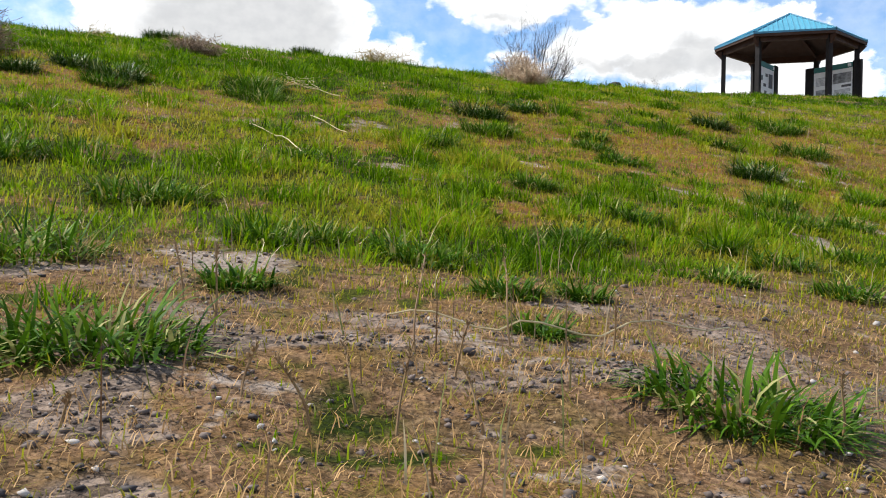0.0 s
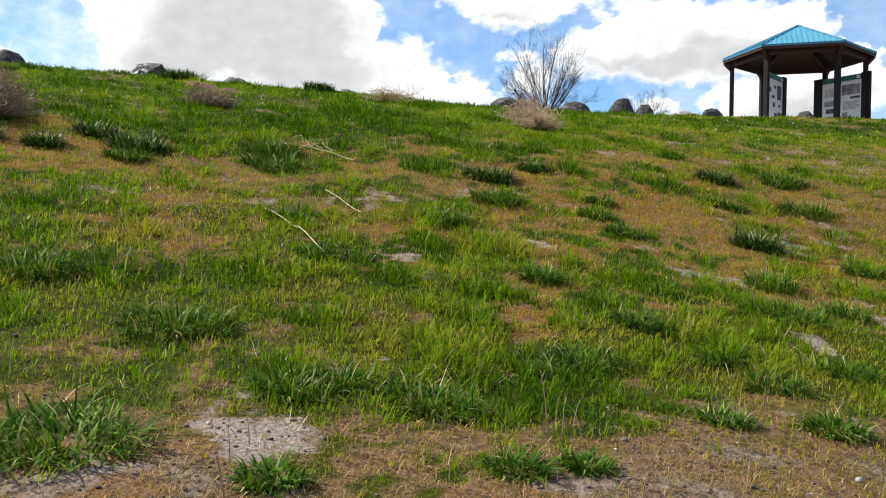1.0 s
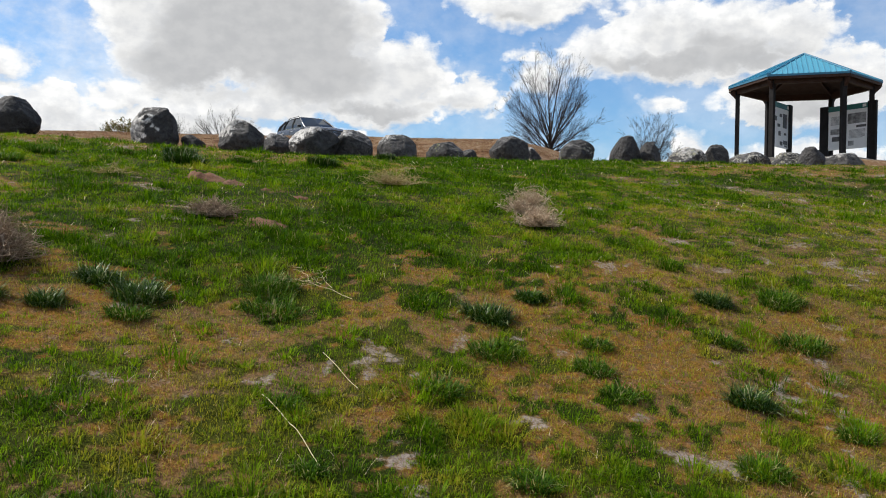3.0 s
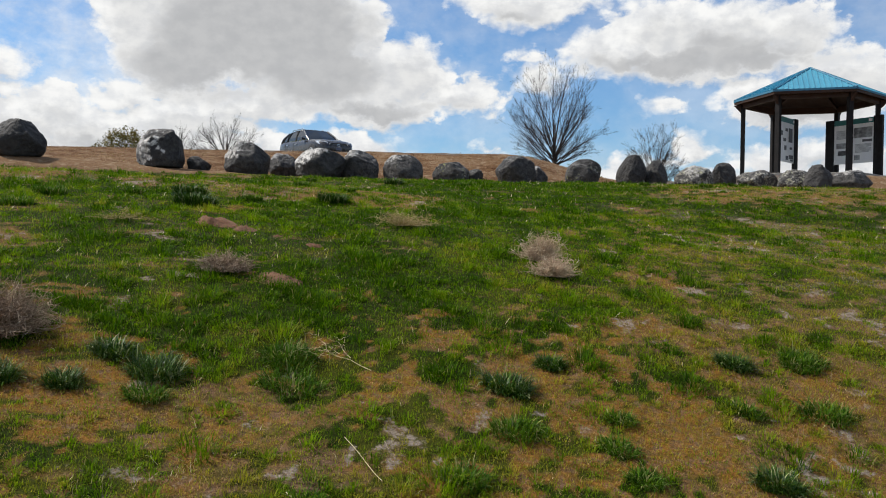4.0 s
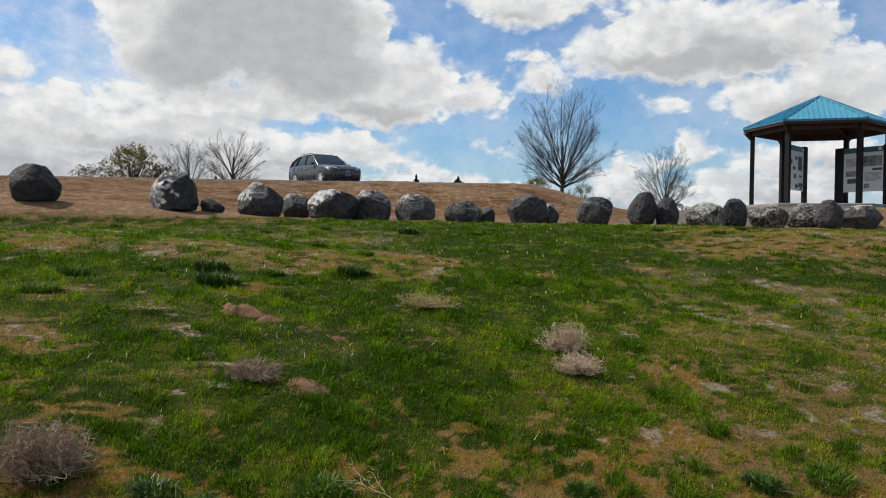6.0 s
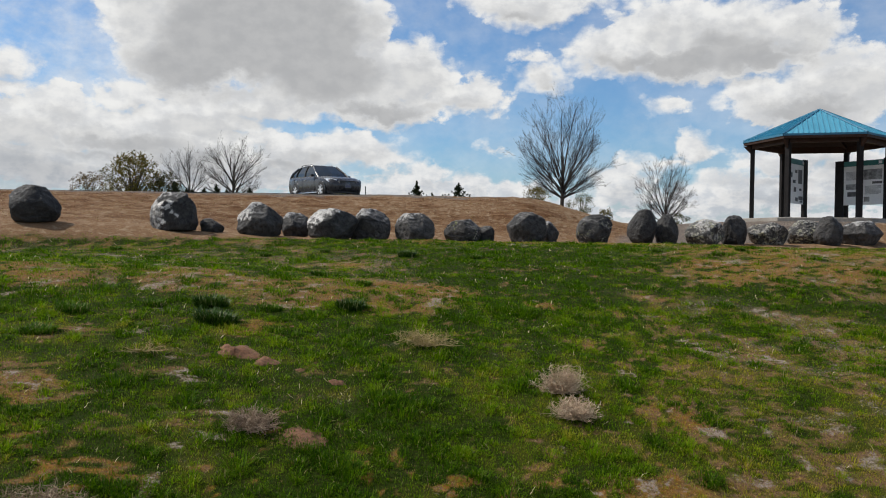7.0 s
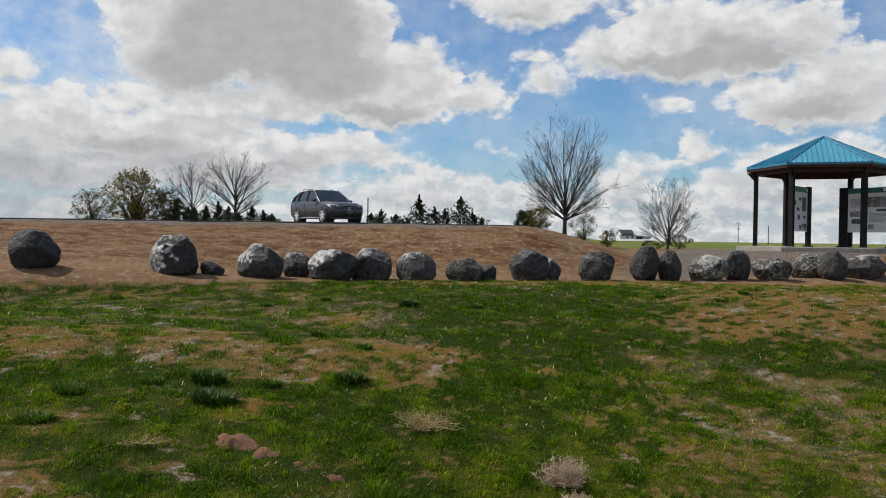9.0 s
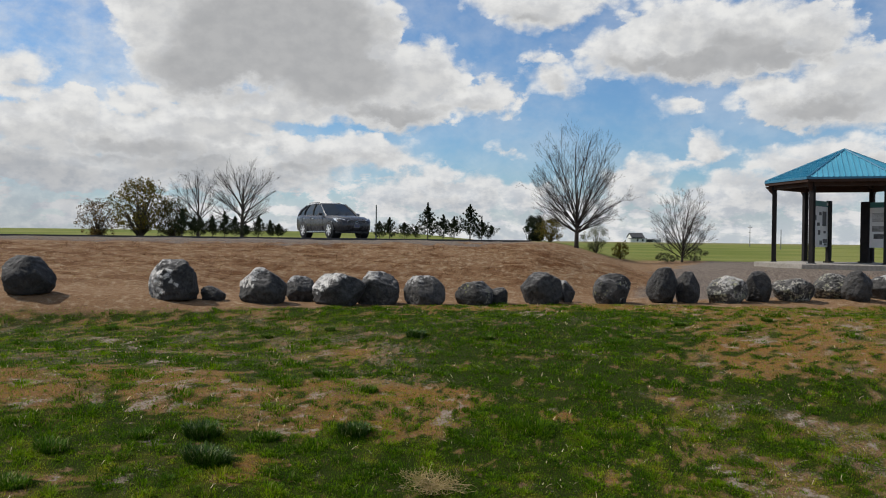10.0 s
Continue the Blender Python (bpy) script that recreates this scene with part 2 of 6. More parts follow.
def ground_z(x, y):
    """Height of the ground: bank, terrace with boulders, berm with the road, fields."""
    x, y = np.asarray(x, float), np.asarray(y, float)
    xs = 12 * np.tanh(x / 12)
    low = curve((-8, 0, 1.5, 3, 5, 6, 9, 12, 15, 19, 24, 30), (-1.2, 0.03, 0.13, 0.33, 0.77, 1.02, 1.95, 2.67, 3.21, 3.73, 4.29, 4.3), y)
    low = low + xs * curve((-8, 0, 3, 6, 9, 12, 15, 19, 24, 30), (-0.05, -0.06, -0.11, -0.137, -0.104, -0.085, -0.081, -0.016, -0.007, -0.02), y)
    line = 26 + 0.29 * np.clip(x, -25, 25)
    terrace = 4.32 + 0.40 * smooth(3.5, 12, -x) + 0.10 * smooth(4, 12, x)
    z = low + (terrace - low) * smooth(-2.2, 0.3, y - line)
    top = 6.13 - 1.05 * smooth(1.5, 6.8, x - 0.12 * (y - 35)) + 0.12 * smooth(8, 11, x)
    start = line + 1.6
    z = z + (top - z) * smooth(0, 1, (y - start) / np.maximum(35.2 - start, 3.0)) ** 0.9
    # fields behind
    right = smooth(2, 14, x - 0.05 * (y - 46))
    field = (6.15 - 1.2 * right) + (0.6 * right) * smooth(60, 260, y) + (2.4 * smooth(90, 320, y)) * (1 - right) * smooth(0, 30, -x)
    z = z + (field - z) * smooth(47, 58, y)
    near = smooth(6.5, 4.2, np.hypot(x - 14.15, y - 36.1))
    z = z + (5.24 - z) * near
    rough = smooth(400, 60, np.abs(y) + np.abs(x))
    z = z + rough * (0.10 * (fbm(x, y, 0.6, 3) - 0.5) + 0.05 * (fbm(x, y, 2.7, 5, 3) - 0.5))
    return z


def gz(x, y):
    return float(ground_z(np.array([x]), np.array([y]))[0])


# ---------------------------------------------------------------- mesh helpers


class Shape:
    """Collects vertices and faces of one mesh."""

    def __init__(self):
        self.v, self.f = [], []

    def face_ring(self, a, b):
        k = len(a)
        for i in range(k):
            self.f.append((a[i], a[(i + 1) % k], b[(i + 1) % k], b[i]))

    def ring(self, pts):
        s = len(self.v)
        self.v.extend(tuple(p) for p in pts)
        return list(range(s, s + len(pts)))

    def loft(self, rings, caps=True):
        made = [self.ring(r) for r in rings]
        for a, b in zip(made, made[1:]):
            self.face_ring(a, b)
        if caps:
            self.f.append(tuple(reversed(made[0])))
            self.f.append(tuple(made[-1]))
        return self

    def tube(self, pts, radii, sides=6, caps=True):
        rings, pts = [], [Vector(p) for p in pts]
        u = None
        for i, p in enumerate(pts):
            d = (pts[min(i + 1, len(pts) - 1)] - pts[max(i - 1, 0)]).normalized()
            if u is None:
                u = d.orthogonal().normalized()
            u = (u - d * u.dot(d)).normalized()
            w = d.cross(u)
            rings.append([p + float(radii[i]) * (math.cos(2 * math.pi * k / sides) * u + math.sin(2 * math.pi * k / sides) * w) for k in range(sides)])
        return self.loft(rings, caps)

    def box(self, x0, x1, y0, y1, z0, z1, m=None):
        c = [(x0, y0), (x1, y0), (x1, y1), (x0, y1)]
        rings = [[Vector((a, b, z)) for a, b in c] for z in (z0, z1)]
        if m is not None:
            rings = [[m @ p for p in r] for r in rings]
        return self.loft(rings)

    def quad(self, *pts):
        self.f.append(tuple(self.ring(pts)))
        return self

    def mesh(self, name, mat, soft=False):
        me = bpy.data.meshes.new(name)
        me.from_pydata([tuple(p) for p in self.v], [], self.f)
        me.materials.append(mat)
        if soft:
            me.shade_smooth()
        me.update()
        return me


def part(name, shape, mat, parent=None, label="", soft=False, bevel=0.0):
    me = shape.mesh(name, mat, soft)
    if bevel:
        bm = bmesh.new()
        bm.from_mesh(me)
        bmesh.ops.recalc_face_normals(bm, faces=bm.faces)
        bmesh.ops.bevel(bm, geom=[e for e in bm.edges if e.calc_face_angle(0) > 0.5], offset=bevel, segments=2, affect="EDGES", profile=0.6)
        bm.to_mesh(me)
        bm.free()
    ob = new(name, me)
    if parent is not None:
        ob.parent = parent
    if label:
        ob["label"] = label
    return ob


def thing(name, m, label, category, group="", kind=""):
    ob = new(name)
    ob.empty_display_size = 0.2
    ob.matrix_world = m
    return tagged(ob, label, category, group, kind)


def stuff_mesh(name, verts, faces_flat, sizes, mat, label, category, soft=False, tint=None):
    """A large joined mesh straight from arrays."""
    me = bpy.data.meshes.new(name)
    me.vertices.add(len(verts))
    me.vertices.foreach_set("co", np.asarray(verts, np.float32).ravel())
    me.loops.add(len(faces_flat))
    me.loops.foreach_set("vertex_index", np.asarray(faces_flat, np.int32))
    starts = np.concatenate([[0], np.cumsum(sizes)[:-1]]).astype(np.int32)
    me.polygons.add(len(sizes))
    me.polygons.foreach_set("loop_start", starts)
    me.update(calc_edges=True)
    me.validate()
    me.materials.append(mat)
    if tint is not None:
        me.attributes.new("tint", "FLOAT", "POINT").data.foreach_set("value", np.asarray(tint, np.float32))
    if soft:
        me.shade_smooth()
    return tagged(new(name, me), label, category, kind="stuff")


# ---------------------------------------------------------------- what covers the ground
# pale bare spots: x, y, radius
BARE = [(0.51, 5.46, 0.16), (-0.25, 4.81, 0.18), (1.52, 5.39, 0.14), (2.65, 6.84, 0.10), (2.93, 6.91, 0.14), (1.95, 9.02, 0.18), (-0.91, 5.80, 0.10),
        (-0.62, 2.24, 0.14), (-0.78, 2.44, 0.15), (-0.35, 3.04, 0.11), (1.86, 4.19, 0.09), (4.45, 13.57, 0.28), (5.56, 15.74, 0.24), (6.24, 15.54, 0.14), (3.33, 13.89, 0.13)]
WORN = [(-7.43, 13.76, 0.5), (-7.86, 14.86, 0.45), (-5.42, 14.41, 0.5), (-5.62, 15.24, 0.40), (-4.46, 15.01, 0.40), (-5.78, 16.51, 0.40), (-6.35, 17.05, 0.45), (-5.91, 18.32, 0.45), (-7.81, 18.68, 0.45), (-8.70, 19.39, 0.45), (-3.08, 19.1, 0.30),
        (-5.02, 12.93, 0.22), (-5.11, 11.70, 0.20), (-3.94, 10.44, 0.32), (-3.22, 9.43, 0.26), (-3.27, 8.95, 0.28), (-3.47, 7.99, 0.20), (1.89, 12.11, 0.16), (0.66, 9.38, 0.14), (2.10, 9.06, 0.16), (3.46, 10.63, 0.2), (3.87, 9.91, 0.2)]
WORN_MORE = [(5.22, 16.16, 0.24), (5.72, 15.83, 0.24), (6.30, 15.76, 0.24), (3.45, 14.03, 0.24), (4.54, 13.85, 0.30), (2.17, 15.71, 0.2), (2.95, 15.38, 0.2), (5.96, 20.94, 0.45), (7.77, 18.73, 0.4), (9.1, 22.9, 0.5), (0.58, 6.90, 0.14), (-0.07, 6.70, 0.12),
             (-0.79, 3.20, 0.10), (1.70, 5.35, 0.14), (1.45, 5.24, 0.10), (0.68, 5.53, 0.12), (-0.25, 4.55, 0.15), (1.05, 23.9, 0.5), (2.9, 6.5, 0.12)]
# orange thatch: x, y, half width, half depth, share of the green that is lost
PARCHED = [(-1.9, 15.9, 1.5, 0.65, 0.85), (-3.05, 18.9, 0.8, 0.7, 0.7), (-5.65, 9.7, 0.65, 0.55, 0.9), (-3.55, 12.4, 0.45, 0.45, 0.8), (2.3, 10.75, 0.6, 0.6, 0.6), (1.85, 8.9, 0.75, 0.5, 0.85), (-5.8, 11.6, 0.5, 0.35, 0.6), (1.1, 15.5, 0.4, 0.3, 0.7),
           (3.2, 16.8, 0.4, 0.4, 0.7), (-2.9, 6.25, 0.9, 0.5, 0.7), (-1.6, 6.6, 0.6, 0.35, 0.7), (0.6, 7.7, 0.6, 0.4, 0.6), (1.6, 6.9, 0.9, 0.6, 0.5), (-1.4, 5.7, 0.8, 0.3, 0.5), (1.5, 13.3, 0.4, 0.3, 0.5)]


def spots(x, y, rows, wobble):
    best = np.zeros_like(x)
    for a, b, r in rows:
        d = np.hypot(x - a, (y - b) * 0.8) / r
        best = np.maximum(best, smooth(1.25, 0.55, d + wobble))
    return best


def parched_share(x, y, wobble):
    best = np.zeros_like(x)
    for a, b, rx, ry, k in PARCHED:
        best = np.maximum(best, k * smooth(1.25, 0.6, np.hypot((x - a) / rx, (y - b) / ry) + wobble))
    return best


def sward_hue(x, y):
    """How yellow the grass is: deep green in the hollow of the bank, paler towards the right and where it is thin."""
    wide = np.clip(2.6 * (fbm(x, y, 0.7, 141, 4) - 0.5), -1, 1)
    close = np.clip(3.2 * (fbm(x, y, 2.6, 151, 2) - 0.5), -1, 1)
    patchy = np.clip(3.2 * (fbm(x, y, 6.0, 157, 2) - 0.5), -1, 1)
    h = 0.36 + 0.20 * wide + 0.42 * close + 0.20 * patchy + 0.13 * smooth(8.0, 5.0, y)
    deep = smooth(1.4, -0.6, x - 0.10 * (y - 10)) * smooth(7.0, 8.0, y) * smooth(14.2, 12.5, y)
    deep = np.maximum(deep, 0.7 * smooth(-2.5, -1.0, x) * smooth(4.6, 2.6, x) * smooth(14, 16, y) * smooth(25, 22, y))
    return h - 0.10 * deep - 0.32 * smooth(11.5, 15, y) + 0.08 * smooth(6, 4, y) + 0.22 * smooth(1.0, 3.2, x) * smooth(5.5, 7.5, y) * smooth(20, 15, y)


def cover(x, y):
    """Green, bare pale soil, brown dirt, grey gravel and orange thatch, each 0 to 1, over the plan."""
    x, y = np.asarray(x, float), np.asarray(y, float)
    n1, n2, n3, n4 = fbm(x, y, 0.55, 11), fbm(x, y, 2.1, 21), fbm(x, y, 6.5, 31, 3), fbm(x, y, 0.9, 41)
    xw, yw = x + 1.6 * (n4 - 0.5), y + 2.4 * (n1 - 0.5)
    line = 26 + 0.29 * np.clip(x, -25, 25)
    edge = line - 0.15 - 1.1 * smooth(0, 9, -x) - 1.25 * smooth(0, 9, x) + 0.7 * (n2 - 0.5) + 0.4 * (n3 - 0.5)
    dirt = smooth(-0.15, 0.25, y - edge)
    # share of green, zone by zone up the bank
    lush = curve((-3, 1.4, 2.3, 3.0, 4.3, 5.2, 7.2, 8.6, 9.6, 13, 24, 30), (0.10, 0.16, 0.34, 0.80, 0.84, 0.62, 0.60, 0.84, 0.93, 0.92, 0.90, 0.8), yw - 0.25 * np.clip(xw, -2, 2) * smooth(5.2, 4.2, yw) * smooth(1.2, 2.2, yw) - 0.30 * np.clip(xw, -2.0, 3.0) * smooth(4.8, 6.0, yw))
    lush = lush - (0.62 * smooth(0.1, 1.1, xw) * smooth(4.0, 3.0, yw)) - 0.34 * smooth(0.8, 3.5, xw) * smooth(4, 6, yw) * smooth(18, 13, yw)
    band = smooth(0.6, -1.6, xw - 0.35 * (yw - 14.8)) * smooth(13.2, 14.2, yw) * smooth(16.6, 15.6, yw)
    far = smooth(16.2, 17.0, yw) * smooth(-1.0, -4.5, xw)
    tan = smooth(2.2, 5.2, xw - 0.35 * (yw - 20)) * smooth(17.0, 20.0, yw)
    rim = smooth(-2.6, -0.9, y - edge) * (0.25 + 0.75 * smooth(-3.5, -0.5, x)) * (0.25 + 0.6 * smooth(0.42, 0.56, 0.7 * n4 + 0.3 * n2))
    lush = lush * (1 - 0.60 * band) * (1 - 0.14 * far) * (1 - 0.62 * tan) * (1 - rim)
    burnt = parched_share(x, y, 2.2 * (n2 - 0.5) + 1.6 * (n3 - 0.5))
    lush = lush * (1 - burnt)
    thin = np.clip((0.30 * n2 + 0.38 * n3 + 0.32 * fbm(x, y, 15.0, 51, 2) - 0.5) * 3.6 + 0.5, 0, 1)
    green = smooth(-0.24, 0.22, lush - thin) * (1 - dirt)
    wobble = 2.6 * (n3 - 0.5) + 1.4 * (n2 - 0.5)
    bare = np.maximum(0.74 * spots(x, y, BARE, 1.7 * wobble + 0.22), 0.60 * spots(x, y, WORN + WORN_MORE, 4.6 * (n3 - 0.40) + 1.4 * (n2 - 0.5)))
    bare = np.maximum(bare, 0.42 * band * smooth(0.56, 0.70, fbm(x, y * 2.0, 1.9, 61)))
    bare = np.maximum(bare, 0.6 * smooth(0.60, 0.72, fbm(x, y, 3.1, 71)) * smooth(0.8, 0.5, lush))
    worn = np.maximum(np.maximum(smooth(0.0, -2.0, x) * smooth(15.2, 16.5, y) * smooth(22.5, 20.5, y), 0.8 * band), smooth(2.4, 4.0, x) * smooth(9.5, 11, y) * smooth(18.5, 16.5, y))
    bare = np.maximum(bare, 0.40 * worn * smooth(0.50, 0.62, fbm(x, y * 1.3, 1.3, 171, 4)))
    bare = np.maximum(bare, 0.38 * smooth(0.2, 0.8, xw) * smooth(3.3, 2.5, yw) * smooth(0.36, 0.56, n2))
    bare = np.maximum(bare, 0.36 * smooth(14, 17, y) * smooth(0.57, 0.66, fbm(x, y * 1.3, 1.5, 173, 4)))
    bare = np.maximum(bare, 0.30 * smooth(7.2, 8.2, y) * smooth(14, 12.5, y) * smooth(2.0, 0.5, x) * smooth(0.58, 0.68, fbm(x, y * 1.2, 1.7, 177, 4)))
    bare = bare * (1 - dirt) * smooth(-3.0, -1.5, y)
    green = green * (1 - 0.9 * bare)
    stony = smooth(4.6, 7.5, x - 0.4 * (y - 33) + 1.6 * (n1 - 0.5)) * dirt * smooth(0.5, 2.2, y - line + 1.5 * (n2 - 0.5)) * smooth(50, 46, y)
    beyond = smooth(47, 52, y + 3 * (n1 - 0.5))
    near = smooth(3.2, 1.4, yw)
    crest = dirt * smooth(31.8 + 0.2 * np.clip(x + 9, -4, 10), 34.4, y + 3.0 * (n2 - 0.5)) * smooth(40, 37, y) * 0.85 * smooth(5, -1, x)
    gravel = np.maximum(np.maximum(stony, crest), 0.9 * near * smooth(0.50, 0.66, 0.5 * n2 + 0.5 * n3))
    gravel = np.maximum(gravel, smooth(0.1, 0.9, xw) * smooth(3.3, 2.5, yw) * (0.35 + 0.5 * smooth(0.4, 0.6, n2))) * (1 - beyond)
    return dict(band=band, hue=np.clip(sward_hue(x, y), 0, 1), parch=np.maximum(np.maximum(np.maximum(band, tan), burnt), np.clip(1.2 * rim, 0, 1)), green=np.where(beyond > 0, np.maximum(green, beyond), green), bare=bare, dirt=dirt * (1 - beyond), gravel=gravel,
                tan=np.clip(0.30 + burnt + 0.6 * tan + 0.8 * rim + 0.8 * smooth(4.0, 5.0, yw) * smooth(9.0, 8.0, yw) + 0.5 * band, 0, 1) * smooth(0.30, 0.62, 0.6 * n4 + 0.5 * n2) * (1 - dirt) + dirt * smooth(2.2, 4.5, y - line + 2.5 * (n1 - 0.5)) * smooth(35.0, 33.0, y + 2 * (n2 - 0.5)) * smooth(0.36, 0.56, 0.5 * n2 + 0.5 * n3), lush=lush, beyond=beyond)

# ---------------------------------------------------------------- materials
def fill_ground(n):
    p = n.world()
    a = n.add("ShaderNodeAttribute", attribute_name="cover")
    b = n.add("ShaderNodeAttribute", attribute_name="cover_more")
    sa, sb = n.add("ShaderNodeSeparateColor"), n.add("ShaderNodeSeparateColor")
    n.put(sa.inputs[0], a.outputs["Color"]), n.put(sb.inputs[0], b.outputs["Color"])
    green, bare, dirt = sa.outputs
    gravel, tan, beyond = sb.outputs
    fine, mid = n.noise(70, 5, 0.65, p), n.noise(11, 5, 0.6, p)
    crumbs = n.voronoi(95, p)
    soil = n.mix(n.step(fine, 0.3, 0.7), (0.088, 0.050, 0.028), (0.235, 0.152, 0.096))
    soil = n.mix(n.math("MULTIPLY", n.step(mid, 0.45, 0.65), 0.6), soil, (0.150, 0.098, 0.036))
    thatch = n.mix(n.step(fine, 0.3, 0.7), (0.130, 0.054, 0.008), (0.305, 0.152, 0.027))
    col = n.mix(n.math("MULTIPLY", tan, n.step(mid, 0.25, 0.6)), soil, thatch)
    high = n.add("ShaderNodeSeparateXYZ")
    n.put(high.inputs[0], p)
    cushion = n.step(n.noise(4.2, 7, 0.68, p), 0.46, 0.57, 0.0, 0.8)
    col = n.mix(n.math("MULTIPLY", n.math("MULTIPLY", cushion, n.step(tan, 0.2, 0.9, 1.0, 0.35)), n.step(high.outputs[1], 1.6, 3.6, 0.25, 1.0)), col, n.mix(n.step(fine, 0.3, 0.7), (0.040, 0.042, 0.004), (0.125, 0.112, 0.014)))
    gap = n.math("MULTIPLY", n.step(n.noise(19, 5, 0.7, p), 0.40, 0.52, 0.75, 0.0), n.step(tan, 0.0, 0.6, 1.0, 0.55))
    col = n.mix(gap, col, (0.040, 0.024, 0.010))
    # turf almost black: shade between the blades is put into the ground colour
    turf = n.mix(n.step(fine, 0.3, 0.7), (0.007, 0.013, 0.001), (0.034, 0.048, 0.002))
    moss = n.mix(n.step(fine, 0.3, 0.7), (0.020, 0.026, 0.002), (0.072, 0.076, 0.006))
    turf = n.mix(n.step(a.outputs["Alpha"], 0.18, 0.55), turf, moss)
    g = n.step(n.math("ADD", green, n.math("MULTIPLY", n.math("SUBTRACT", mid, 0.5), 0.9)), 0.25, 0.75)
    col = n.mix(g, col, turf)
    pale = n.mix(n.step(fine, 0.3, 0.7), (0.16, 0.124, 0.098), (0.35, 0.29, 0.24))
    rag = n.math("MULTIPLY_ADD", n.math("SUBTRACT", n.noise(27, 4, 0.6, p), 0.5), 0.9, n.math("MULTIPLY", n.math("SUBTRACT", mid, 0.5), 1.0))
    k = n.step(n.math("ADD", bare, rag), 0.36, 0.70)
    col = n.mix(k, col, pale)
    # trodden brown dirt, with dry reddish straw on the berm
    clod = n.noise(4.5, 8, 0.75, p)
    slope = n.add("ShaderNodeMapping")
    n.put(slope.inputs["Vector"], p)
    slope.inputs["Scale"].default_value = (0.45, 1.0, 1.0)
    brown = n.mix(n.step(fine, 0.3, 0.7), (0.116, 0.063, 0.032), (0.272, 0.168, 0.090))
    brown = n.mix(n.math("MULTIPLY", n.step(clod, 0.50, 0.60), 0.8), brown, (0.32, 0.240, 0.155))
    rusty = n.mix(n.step(fine, 0.35, 0.65), (0.055, 0.024, 0.010), (0.165, 0.078, 0.032))
    brown = n.mix(n.math("MULTIPLY", n.math("ADD", n.math("MULTIPLY", tan, 0.85), 0.15), n.step(n.noise(1.5, 9, 0.76, slope.outputs[0]), 0.45, 0.54)), brown, rusty)
    brown = n.mix(n.step(n.noise(15, 5, 0.7, p), 0.34, 0.46, 0.6, 0.0), brown, (0.060, 0.036, 0.020))
    col = n.mix(dirt, col, brown)
    stones = n.mix(n.step(n.voronoi(42, p, out="Color"), 0.2, 0.8), (0.055, 0.043, 0.038), (0.255, 0.198, 0.160))
    stones = n.mix(n.math("MULTIPLY", n.step(fine, 0.4, 0.7), 0.4), stones, (0.26, 0.205, 0.168))
    crushed = n.mix(n.step(n.voronoi(30, p, out="Color"), 0.2, 0.8), (0.070, 0.062, 0.056), (0.190, 0.168, 0.148))
    stones = n.mix(n.step(high.outputs[1], 20.0, 25.0), stones, crushed)
    q = n.step(n.math("ADD", gravel, n.math("MULTIPLY", n.math("SUBTRACT", mid, 0.5), 0.5)), 0.3, 0.7)
    col = n.mix(n.math("MULTIPLY", q, 0.8), col, stones)
    crop = n.mix(n.step(n.noise(0.05, 4, vec=p), 0.4, 0.65), (0.108, 0.132, 0.024), (0.175, 0.182, 0.050))
    sep = n.add("ShaderNodeSeparateXYZ")
    n.put(sep.inputs[0], p)
    stubble = n.mix(n.step(n.noise(0.03, 4, vec=p), 0.4, 0.6), (0.20, 0.155, 0.085), (0.155, 0.165, 0.055))
    crop = n.mix(n.math("MULTIPLY", n.step(sep.outputs[1], 280.0, 420.0), 0.8), crop, stubble)
    col = n.mix(beyond, col, crop)
    h = n.math("ADD", n.math("MULTIPLY", fine, 0.5), n.math("SUBTRACT", n.math("MULTIPLY", mid, 1.2), n.math("MULTIPLY", crumbs, 0.2)))
    return col, n.bump(h, 0.75, 0.03), 0.92


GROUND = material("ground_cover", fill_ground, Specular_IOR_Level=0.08)


